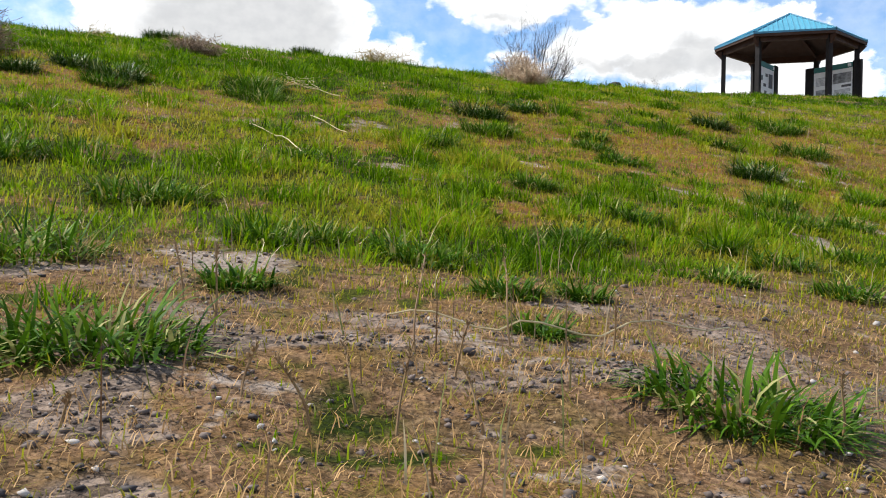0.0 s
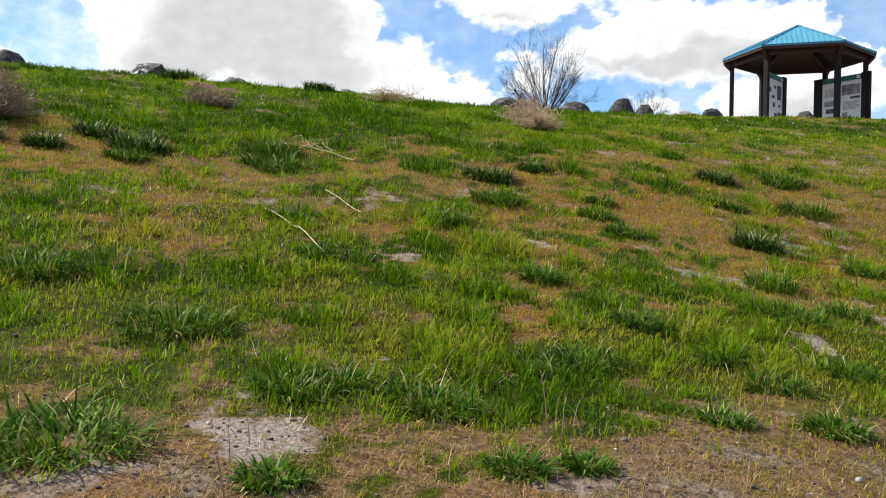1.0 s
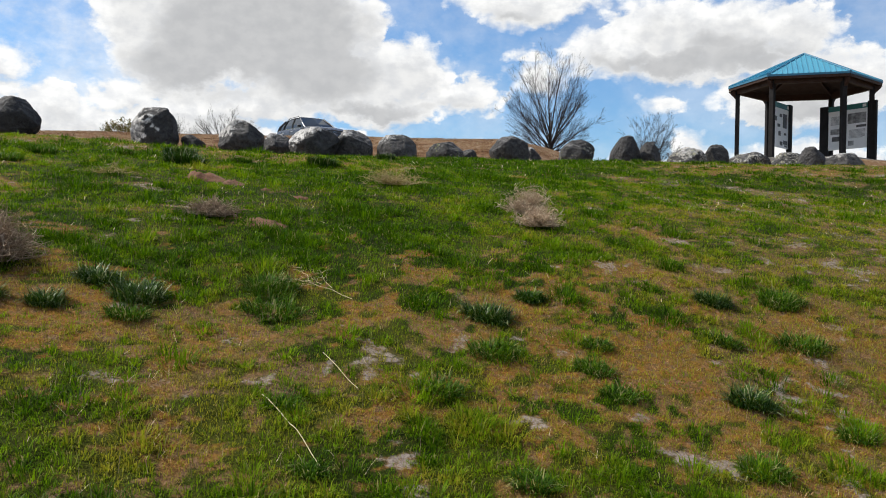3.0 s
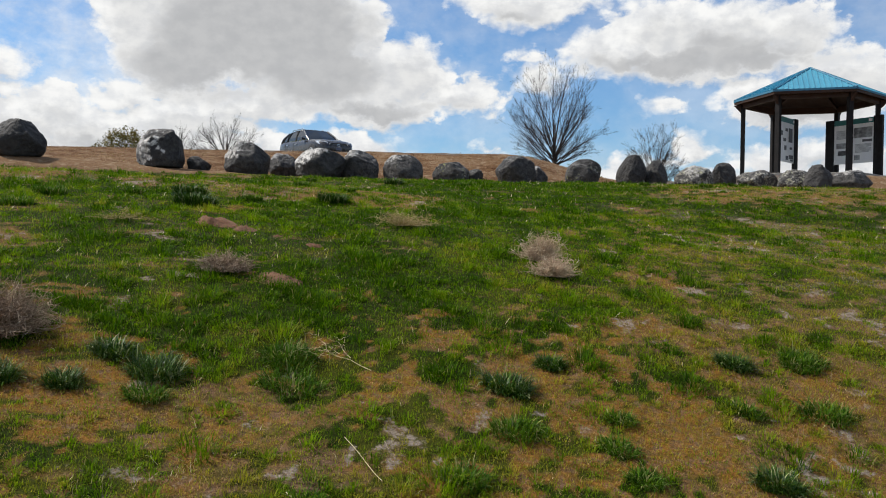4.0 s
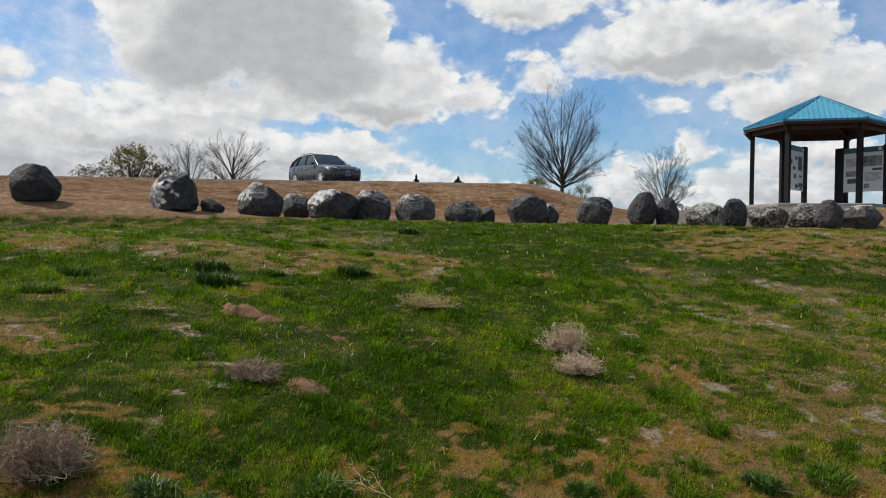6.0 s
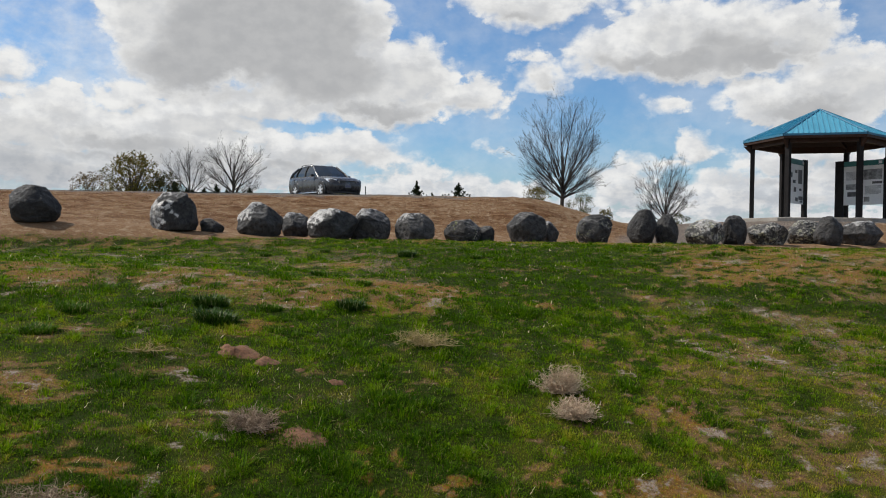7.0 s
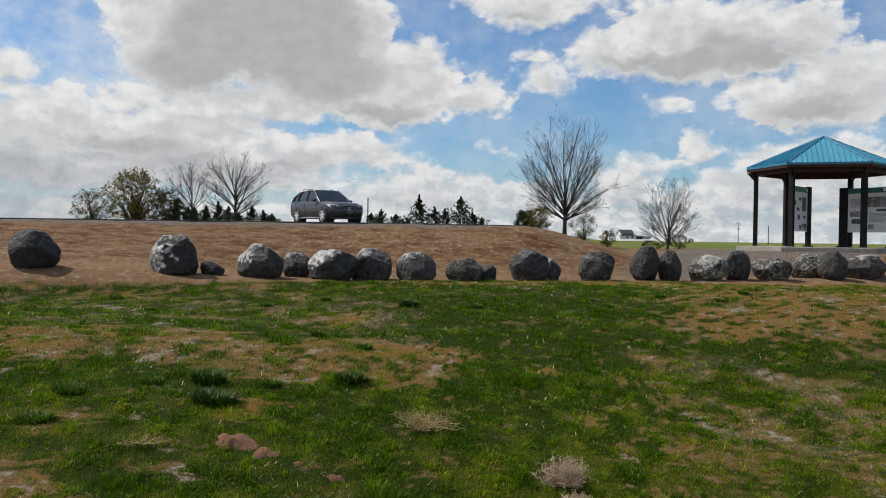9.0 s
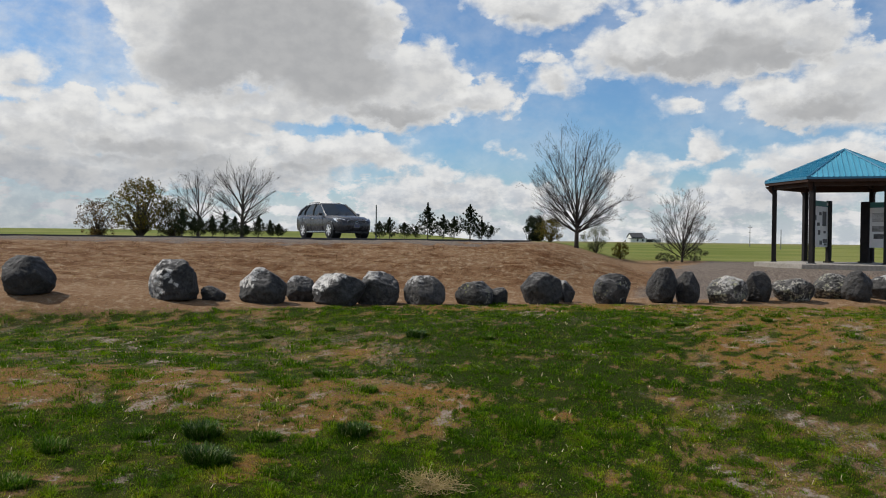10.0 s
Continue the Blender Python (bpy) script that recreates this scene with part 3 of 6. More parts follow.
def blade_mat(name, root, tip, dry, dry_share, gloss=0.6, through=0.2, sheen=0.12, clumped=False, gold=(0.3, 0.24, 0.02)):
    """Leaf of grass: colour varies leaf by leaf."""
    def fill(n):
        r = n.add("ShaderNodeNewGeometry").outputs["Random Per Island"]
        if clumped:
            tint = n.add("ShaderNodeAttribute", attribute_name="tint").outputs["Fac"]
            t = n.math("ADD", n.math("MULTIPLY", tint, 0.72), n.math("MULTIPLY", r, 0.28))
            c = n.mix(n.step(t, 0.42, 0.95), n.mix(n.step(t, 0.0, 0.5), root, tip), gold)
        else:
            c = n.mix(r, root, tip)
        r2 = n.math("FRACT", n.math("MULTIPLY", r, 37.7))
        r3 = n.math("MULTIPLY_ADD", n.math("FRACT", n.math("MULTIPLY", r, 91.3)), 0.60, 0.66)
        grey = n.add("ShaderNodeCombineColor")
        for i in range(3):
            n.put(grey.inputs[i], r3)
        c = n.mix(1.0, c, grey.outputs[0], "MULTIPLY")
        c = n.mix(n.step(r2, 1.0 - dry_share - 0.04, 1.0 - dry_share + 0.04), c, dry)
        if not clumped:
            p = n.world()
            c = n.mix(n.step(n.noise(5.5, 3, 0.6, p), 0.45, 0.62, 0.0, 0.4), c, root)
        return c, None, None
    m = material(name, fill, gloss, Specular_IOR_Level=sheen)
    nodes, links = m.node_tree.nodes, m.node_tree.links
    bsdf, out = nodes["Principled BSDF"], nodes["Material Output"]
    tr, mx = nodes.new("ShaderNodeBsdfTranslucent"), nodes.new("ShaderNodeMixShader")
    links.new(bsdf.inputs["Base Color"].links[0].from_socket, tr.inputs[0])
    mx.inputs[0].default_value = through
    links.new(bsdf.outputs[0], mx.inputs[1]), links.new(tr.outputs[0], mx.inputs[2]), links.new(mx.outputs[0], out.inputs[0])
    return m


GRASS = blade_mat("grass_blade", (0.023, 0.076, 0.001), (0.150, 0.262, 0.003), (0.40, 0.34, 0.14), 0.025, through=0.48, sheen=0.06, clumped=True, gold=(0.330, 0.290, 0.024))
TUFT = blade_mat("tuft_blade", (0.020, 0.068, 0.003), (0.115, 0.215, 0.012), (0.36, 0.34, 0.13), 0.10, 0.5, 0.25, 0.06)
TUFT_DARK = blade_mat("dark_tuft_blade", (0.009, 0.036, 0.003), (0.068, 0.138, 0.010), (0.34, 0.36, 0.16), 0.08, 0.4, 0.15, 0.15)
STRAW = blade_mat("dry_blade", (0.22, 0.100, 0.032), (0.40, 0.245, 0.105), (0.20, 0.20, 0.018), 0.30, 0.6, 0.25, 0.05, clumped=True, gold=(0.47, 0.31, 0.155))
LITTER = blade_mat("straw_litter", (0.10, 0.042, 0.018), (0.22, 0.120, 0.058), (0.40, 0.31, 0.19), 0.15, 0.7, 0.15, 0.05, clumped=True, gold=(0.44, 0.31, 0.17))
STRAW_PALE = grained("pale_straw", (0.44, 0.34, 0.17), (0.62, 0.52, 0.30), 30, 0.6, bump=0.1)
STEM = grained("brown_stem", (0.17, 0.095, 0.045), (0.32, 0.215, 0.10), 40, 0.7, bump=0.1)
STALK = blade_mat("stalk_blade", (0.16, 0.085, 0.045), (0.46, 0.37, 0.22), (0.18, 0.20, 0.06), 0.2, 0.6, 0.15)


def rock_mat(name, lichen, dark=1.0, faces=(), crust=(0.33, 0.32, 0.20)):
    """Dark basalt. faces: sides painted paler, part weathered chalk, part sunlight put into the colour, as the way they
    face, how much of the stone they take, and their strength.
    """
    def fill(n):
        p = n.place()
        info = n.add("ShaderNodeObjectInfo").outputs["Random"]
        off = n.add("ShaderNodeVectorMath", operation="ADD")
        comb = n.add("ShaderNodeCombineXYZ")
        n.put(comb.inputs[0], n.math("MULTIPLY", info, 50.0))
        n.put(off.inputs[0], p), n.put(off.inputs[1], comb.outputs[0])
        v = off.outputs[0]
        big, mid, fine = n.noise(1.7, 4, 0.6, v), n.noise(7, 7, 0.66, v), n.noise(42, 5, 0.65, v)
        c = n.mix(n.step(mid, 0.32, 0.68), (0.010 * dark, 0.0095 * dark, 0.0090 * dark), (0.056 * dark, 0.052 * dark, 0.048 * dark))
        c = n.mix(n.step(big, 0.45, 0.68, 0.0, 0.55), c, (0.060 * dark, 0.055 * dark, 0.050 * dark))
        c = n.mix(n.math("MULTIPLY", n.step(fine, 0.52, 0.70), 0.30), c, (0.11, 0.104, 0.097))
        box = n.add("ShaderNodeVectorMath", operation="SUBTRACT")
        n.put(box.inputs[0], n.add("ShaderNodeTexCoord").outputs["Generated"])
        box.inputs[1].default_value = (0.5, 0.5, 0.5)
        # pale weathering and the sunlit look of these sides, both in the base colour
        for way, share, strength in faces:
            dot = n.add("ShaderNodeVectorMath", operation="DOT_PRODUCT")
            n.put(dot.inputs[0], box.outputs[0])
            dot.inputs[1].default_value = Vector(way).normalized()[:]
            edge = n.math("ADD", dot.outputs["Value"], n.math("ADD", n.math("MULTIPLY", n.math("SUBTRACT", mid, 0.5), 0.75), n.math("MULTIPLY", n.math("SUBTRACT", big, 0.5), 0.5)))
            lit_chalk = n.math("MULTIPLY", n.step(edge, 0.42 - share, 0.52 - share), n.step(fine, 0.34, 0.52, 0.35, 1.0))
            c = n.mix(n.math("MULTIPLY", lit_chalk, strength), c, n.mix(n.step(mid, 0.4, 0.62), (0.26, 0.25, 0.23), (0.68, 0.655, 0.61)))
        speck = n.step(n.noise(13, 6, 0.74, v), 0.60 - 0.10 * lichen, 0.635 - 0.10 * lichen)
        patch = n.step(n.noise(2.9, 3, 0.6, v), 0.62 - 0.24 * lichen, 0.76 - 0.22 * lichen)
        c = n.mix(n.math("MULTIPLY", n.math("MULTIPLY", speck, patch), min(0.9, 0.15 + lichen)), c, n.mix(n.step(n.noise(3.7, 3, 0.6, v), 0.45, 0.6), (0.42, 0.395, 0.34), crust))
        up = n.add("ShaderNodeSeparateXYZ")
        n.put(up.inputs[0], n.add("ShaderNodeNewGeometry").outputs["Normal"])
        # paler in patches where the surface faces up
        top_tone = n.math("MULTIPLY", n.step(up.outputs[2], 0.55, 0.98), n.step(mid, 0.42, 0.60))
        c = n.mix(n.math("MULTIPLY", top_tone, 0.40), c, (0.32, 0.305, 0.285))
        pits = n.voronoi(11, v, "SMOOTH_F1")
        return c, n.bump(n.math("ADD", n.math("MULTIPLY_ADD", pits, 0.5, mid), n.math("MULTIPLY", fine, 0.30)), 0.9, 0.06), 0.8
    return material(name, fill)


ROCK = rock_mat("basalt", 0.15)
# left and upper faces are whitened to paint in the sun striking them
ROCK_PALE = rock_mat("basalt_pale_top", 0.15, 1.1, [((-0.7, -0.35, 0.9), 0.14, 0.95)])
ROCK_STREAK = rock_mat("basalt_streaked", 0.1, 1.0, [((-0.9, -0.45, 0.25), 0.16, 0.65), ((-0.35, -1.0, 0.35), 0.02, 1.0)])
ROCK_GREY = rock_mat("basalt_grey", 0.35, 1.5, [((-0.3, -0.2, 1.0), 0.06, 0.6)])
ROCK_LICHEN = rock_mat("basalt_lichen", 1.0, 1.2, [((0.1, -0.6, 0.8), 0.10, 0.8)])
ROCK_MOTTLED = rock_mat("basalt_mottled", 1.0, 1.0)
ROCK_MOSSY = rock_mat("basalt_mossy", 0.6, 1.1, crust=(0.22, 0.23, 0.08))
ROCK_DARK = rock_mat("basalt_dark", 0.0, 0.72)

POST = grained("dark_stained_timber", (0.007, 0.006, 0.006), (0.018, 0.015, 0.014), 18, 0.75, Specular_IOR_Level=0.25)
FASCIA = grained("brown_timber", (0.026, 0.010, 0.005), (0.052, 0.021, 0.010), 14, 0.75)
SOFFIT = grained("soffit_boards", (0.030, 0.015, 0.009), (0.055, 0.028, 0.016), 12, 0.75)
CONCRETE = grained("concrete", (0.20, 0.18, 0.15), (0.33, 0.30, 0.26), 9, 0.9, bump=0.4)
ASPHALT = grained("asphalt", (0.045, 0.045, 0.048), (0.085, 0.083, 0.082), 30, 0.9, bump=0.5)


def fill_roof(n):
    p = n.place()
    c = n.mix(n.step(n.noise(0.9, 4, vec=p), 0.3, 0.7), (0.060, 0.300, 0.420), (0.082, 0.350, 0.470))
    return n.mix(n.math("MULTIPLY", n.step(n.noise(14, 4, vec=p), 0.55, 0.75), 0.25), c, (0.11, 0.29, 0.38)), n.bump(n.noise(5, 3, vec=p), 0.15, 0.01), 0.42


ROOF = material("blue_metal", fill_roof, 0.42, 0.25)
ROOF_SEAM = grained("blue_metal_seam", (0.025, 0.130, 0.210), (0.038, 0.165, 0.260), 10, 0.65, 0.0)
BOARD = grained("sign_face", (0.78, 0.79, 0.78), (0.86, 0.86, 0.84), 4, 0.45, bump=0.02)
TEAL = grained("sign_header", (0.020, 0.145, 0.135), (0.030, 0.180, 0.165), 6, 0.45, bump=0.02)
INK = grained("sign_print", (0.045, 0.045, 0.048), (0.13, 0.13, 0.13), 8, 0.5, bump=0.02)
TEXT = grained("sign_text", (0.30, 0.30, 0.30), (0.42, 0.42, 0.41), 60, 0.5, bump=0.02)
PICTURE = grained("sign_picture", (0.10, 0.10, 0.10), (0.42, 0.42, 0.41), 7, 0.5, bump=0.02)
STEEL = grained("grey_steel", (0.14, 0.14, 0.14), (0.22, 0.22, 0.22), 20, 0.5, 0.8)

PAINT = material("car_paint", lambda n: (n.mix(n.step(n.noise(3, 3, vec=n.place()), 0.3, 0.7), (0.036, 0.034, 0.035), (0.048, 0.045, 0.046)), None, n.step(n.noise(6, 4, vec=n.place()), 0.3, 0.7, 0.24, 0.34)), 0.28, 0.35, Coat_Weight=0.35)
GLASS = material("car_glass", lambda n: ((0.018, 0.022, 0.024), None, 0.06), 0.06, 0.0)
TRIM = grained("black_plastic", (0.012, 0.012, 0.012), (0.024, 0.024, 0.024), 30, 0.55)
CHROME = material("chrome", lambda n: ((0.62, 0.62, 0.62), None, n.step(n.noise(20, 2, vec=n.place()), 0.3, 0.7, 0.10, 0.2)), 0.15, 1.0)
LAMP = material("headlamp", lambda n: (n.mix(n.step(n.noise(9, 2, vec=n.place()), 0.4, 0.6), (0.45, 0.47, 0.48), (0.86, 0.88, 0.88)), None, 0.10), 0.10, 0.2, Coat_Weight=1.0)
TYRE = grained("tyre", (0.012, 0.012, 0.012), (0.028, 0.027, 0.026), 25, 0.85)
RIM = material("alloy", lambda n: ((0.72, 0.72, 0.72), None, n.step(n.noise(15, 3, vec=n.place()), 0.3, 0.7, 0.22, 0.38)), 0.3, 0.35)
PLATE = grained("plate", (0.10, 0.10, 0.11), (0.15, 0.15, 0.16), 9, 0.5, bump=0.0)
PLATE_INK = grained("plate_ink", (0.05, 0.06, 0.14), (0.07, 0.08, 0.17), 9, 0.5, bump=0.0)

BARK = grained("bark", (0.030, 0.023, 0.018), (0.085, 0.068, 0.055), 25, 0.9, bump=0.6)
TWIG = grained("twig", (0.014, 0.011, 0.009), (0.040, 0.030, 0.024), 12, 0.9, bump=0.1)
DEAD = blade_mat("dead_shrub", (0.19, 0.130, 0.088), (0.40, 0.290, 0.20), (0.52, 0.41, 0.29), 0.15, 0.8, 0.1)
DEAD_PALE = blade_mat("pale_dead_shrub", (0.36, 0.250, 0.165), (0.60, 0.45, 0.31), (0.68, 0.56, 0.40), 0.2, 0.8, 0.1)
LEAF_OLIVE = blade_mat("olive_leaf", (0.050, 0.048, 0.009), (0.230, 0.195, 0.036), (0.20, 0.110, 0.03), 0.15, 0.55, 0.35)
LEAF_RUST = blade_mat("rust_leaf", (0.055, 0.032, 0.010), (0.170, 0.098, 0.030), (0.20, 0.15, 0.04), 0.2, 0.55, 0.35)
LEAF_DULL = blade_mat("dull_leaf", (0.022, 0.025, 0.007), (0.090, 0.082, 0.020), (0.10, 0.060, 0.02), 0.15, 0.55)
LEAF_DARK = blade_mat("conifer_leaf", (0.010, 0.017, 0.009), (0.036, 0.050, 0.020), (0.05, 0.045, 0.02), 0.10, 0.6)
LEAF_SAGE = blade_mat("sage_leaf", (0.07, 0.085, 0.035), (0.15, 0.17, 0.075), (0.18, 0.15, 0.08), 0.2, 0.6)
WHITE = grained("white_boards", (0.68, 0.68, 0.66), (0.78, 0.78, 0.76), 2, 0.7)
SLATE = grained("dark_roof", (0.035, 0.035, 0.038), (0.07, 0.07, 0.072), 2, 0.8)
SHED = grained("grey_sheet", (0.34, 0.36, 0.38), (0.44, 0.46, 0.48), 2, 0.6)
STRAW_HEAP = blade_mat("straw_heap", (0.38, 0.27, 0.13), (0.60, 0.48, 0.26), (0.30, 0.26, 0.06), 0.2, 0.7, 0.15, 0.05)
MOUND = grained("red_soil", (0.088, 0.038, 0.018), (0.235, 0.115, 0.058), 22, 0.95, bump=0.9, depth=0.02)

# ---------------------------------------------------------------- ground
def axis(*runs):
    """Grid lines: runs of (start, end, step)."""
    return np.unique(np.round(np.concatenate([np.arange(a, b, s) for a, b, s in runs]), 4))


def build_ground():
    far = 60 * 1.13 ** np.arange(1, 33)
    side = np.concatenate([axis((0, 3, 0.07), (3, 16, 0.2), (16, 61, 1.5)), far])
    xs = np.concatenate([-side[:0:-1], side])
    ys = np.concatenate([-30 - far[:20][::-1], axis((-30, -3, 1.5), (-3, 5, 0.06), (5, 14, 0.1), (14, 37, 0.2), (37, 61, 0.8)), far])
    X, Y = np.meshgrid(xs, ys)
    Z = ground_z(X, Y)
    nx, ny = len(xs), len(ys)
    idx = np.arange(nx * ny).reshape(ny, nx)
    quads = np.stack([idx[:-1, :-1], idx[:-1, 1:], idx[1:, 1:], idx[1:, :-1]], -1).reshape(-1, 4)
    me = bpy.data.meshes.new("ground")
    me.vertices.add(nx * ny)
    me.vertices.foreach_set("co", np.stack([X, Y, Z], -1).astype(np.float32).ravel())
    me.loops.add(quads.size)
    me.loops.foreach_set("vertex_index", quads.astype(np.int32).ravel())
    me.polygons.add(len(quads))
    me.polygons.foreach_set("loop_start", np.arange(0, quads.size, 4, dtype=np.int32))
    me.update(calc_edges=True)
    c = cover(X.ravel(), Y.ravel())
    for name, keys in (("cover", ("green", "bare", "dirt")), ("cover_more", ("gravel", "tan", "beyond"))):
        layer = me.color_attributes.new(name, "FLOAT_COLOR", "POINT")
        layer.data.foreach_set("color", np.stack([c[k] for k in keys] + [c["hue"]], -1).astype(np.float32).ravel())
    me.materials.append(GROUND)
    me.shade_smooth()
    return tagged(new("ground", me), "grassy bank rising to a dirt terrace and flat fields", "ground", kind="structure")


build_ground()


def build_road():
    s = Shape()
    xs = np.linspace(-90, 1.8, 50)
    for i in range(len(xs) - 1):
        a, b = xs[i], xs[i + 1]
        fa, fb = 36.0 + 0.3 * smooth(-6, 1.8, a) * 6, 36.0 + 0.3 * smooth(-6, 1.8, b) * 6
        za, zb = 6.21, 6.21
        s.loft([[(a, fa, za - 0.3), (a, 46, za - 0.3), (a, 46, za), (a, fa, za)], [(b, fb, zb - 0.3), (b, 46, zb - 0.3), (b, 46, zb), (b, fb, zb)]], caps=i in (0, len(xs) - 2))
    return tagged(part("road", s, ASPHALT), "grey asphalt road on top of the dirt berm", "road", kind="structure")


build_road()

# ---------------------------------------------------------------- things
# ---- boulders: x, y, width, depth, height, stone, lean of the top, taper, squareness
BOULDERS = [
    (-11.99, 22.5, 1.32, 1.10, 0.96, ROCK_DARK, -0.16, 0.05, 0.80), (-8.56, 23.5, 1.24, 1.0, 1.03, ROCK_STREAK, -0.02, 0.00, 0.60), (-7.58, 23.8, 0.66, 0.5, 0.38, ROCK_DARK, -0.28, 0.06, 0.8),
    (-6.31, 24.2, 1.30, 1.1, 0.95, ROCK_PALE, -0.12, 0.08, 0.80), (-5.55, 25.3, 0.95, 0.9, 0.74, ROCK_GREY, 0.00, 0.02, 0.85), (-4.30, 24.75, 1.50, 1.1, 0.89, ROCK_PALE, -0.05, 0.05, 0.85),
    (-3.30, 25.5, 1.25, 1.1, 0.95, ROCK_GREY, -0.10, 0.05, 0.72), (-1.95, 25.5, 1.22, 1.0, 0.84, ROCK_GREY, -0.10, 0.07, 0.75), (-0.53, 25.9, 1.12, 0.95, 0.70, ROCK_MOSSY, 0.08, 0.07, 0.80),
]
BOULDERS_BY_SHELTER = [
    (0.18, 26.2, 0.55, 0.5, 0.48, ROCK_DARK, 0.08, 0.02, 0.6), (1.47, 26.5, 1.28, 1.1, 0.94, ROCK, 0.00, 0.03, 0.85), (2.22, 27.1, 0.62, 0.6, 0.68, ROCK_GREY, -0.28, 0.08, 0.8),
    (3.63, 27.1, 1.14, 1.0, 0.92, ROCK_MOSSY, 0.10, 0.06, 0.74), (5.24, 27.5, 0.98, 0.9, 1.12, ROCK_DARK, 0.21, 0.07, 0.85), (6.08, 27.8, 0.76, 0.75, 0.97, ROCK, -0.05, 0.09, 0.85),
    (7.37, 28.1, 1.30, 1.0, 0.86, ROCK_LICHEN, 0.04, 0.05, 0.85), (8.44, 28.5, 0.84, 0.8, 0.96, ROCK_DARK, 0.00, 0.02, 0.78), (9.66, 28.8, 1.36, 1.0, 0.74, ROCK_MOTTLED, 0.00, 0.03, 0.90),
    (11.25, 29.8, 1.14, 1.0, 0.81, ROCK_MOTTLED, 0.02, 0.01, 0.70), (11.85, 29.2, 0.96, 0.9, 0.96, ROCK, 0.00, 0.02, 0.75), (13.2, 29.8, 1.50, 1.1, 0.83, ROCK_GREY, 0.06, 0.06, 0.8),
]
ROCK_LOOKS = {ROCK: "dark grey pitted basalt boulder on bare dirt", ROCK_PALE: "grey boulder with a broad chalky top, whitened by painted sunlight", ROCK_STREAK: "blocky boulder with a white streak down its face", ROCK_DARK: "dark smooth basalt boulder on bare dirt",
              ROCK_GREY: "rugged mid-grey basalt boulder on bare dirt", ROCK_LICHEN: "boulder with white and yellow-green lichen crust", ROCK_MOTTLED: "low boulder mottled all over with pale lichen", ROCK_MOSSY: "dark boulder with dull green lichen patches"}


def boulder(x, y, w, d, h, mat, lean, taper, square, seed):
    bm = bmesh.new()
    bmesh.ops.create_icosphere(bm, subdivisions=5, radius=1.0)
    rng = random.Random(seed)
    o = Vector((seed * 7.31, seed * 3.7, seed * 1.9))
    cuts = [(Vector((rng.uniform(-1, 1), rng.uniform(-1.2, 0.8), rng.uniform(-0.6, 0.9))).normalized(), rng.uniform(0.74, 0.94)) for _ in range(14)]
    for v in bm.verts:
        p = v.co.normalized()
        q = Vector([math.copysign(abs(c) ** square, c) for c in p])
        for nrm, lim in cuts:
            over = q.dot(nrm) - lim * (1 + 0.8 * (0.85 - square))
            if over > 0:
                q -= nrm * over * 0.90
        ridge = 1 - abs(noise.noise(p * 2.6 + o)) * 2
        r = 1 + 0.07 * noise.noise(p * 1.3 + o) + 0.035 * ridge + 0.030 * noise.noise(p * 6 + o) + 0.016 * noise.noise(p * 14 + o) + 0.008 * noise.noise(p * 30 + o)
        q = q * r
        up = max(q.z, 0.0)
        q.x = q.x * (1 - taper * up * up) + lean * up
        q.y = q.y * (1 - 0.7 * taper * up * up)
        v.co = Vector((q.x, q.y, max(q.z, -0.80 + 0.06 * noise.noise(p * 4 + o))))
    lo = [min(v.co[i] for v in bm.verts) for i in range(3)]
    hi = [max(v.co[i] for v in bm.verts) for i in range(3)]
    size = (w, d, h + 0.06)
    for v in bm.verts:
        v.co = Vector([(v.co[i] - (lo[i] + hi[i]) / 2) / (hi[i] - lo[i]) * size[i] for i in range(3)])
        v.co.z += size[2] / 2 - 0.06
    me = bpy.data.meshes.new("boulder")
    bm.to_mesh(me)
    bm.free()
    me.materials.append(mat)
    me.shade_smooth()
    ob = new("boulder", me)
    ob.matrix_world = pose(x, y, gz(x, y), 0, 0, rng.uniform(-6, 6))
    return tagged(ob, ROCK_LOOKS[mat], "boulder", "row of boulders along the terrace")


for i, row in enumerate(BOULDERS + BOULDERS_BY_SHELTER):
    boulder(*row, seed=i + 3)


# ---- pavilion
PAV_X, PAV_Y, PAV_Z, FRONT = 14.25, 36.1, 5.44, 252.6
POST_R, EAVE_R = 2.60, 2.97


def hexagon(r, z, turn=0.0):
    return [Vector((r * math.cos(radians(FRONT + 30 + 60 * k + turn)), r * math.sin(radians(FRONT + 30 + 60 * k + turn)), z)) for k in range(6)]


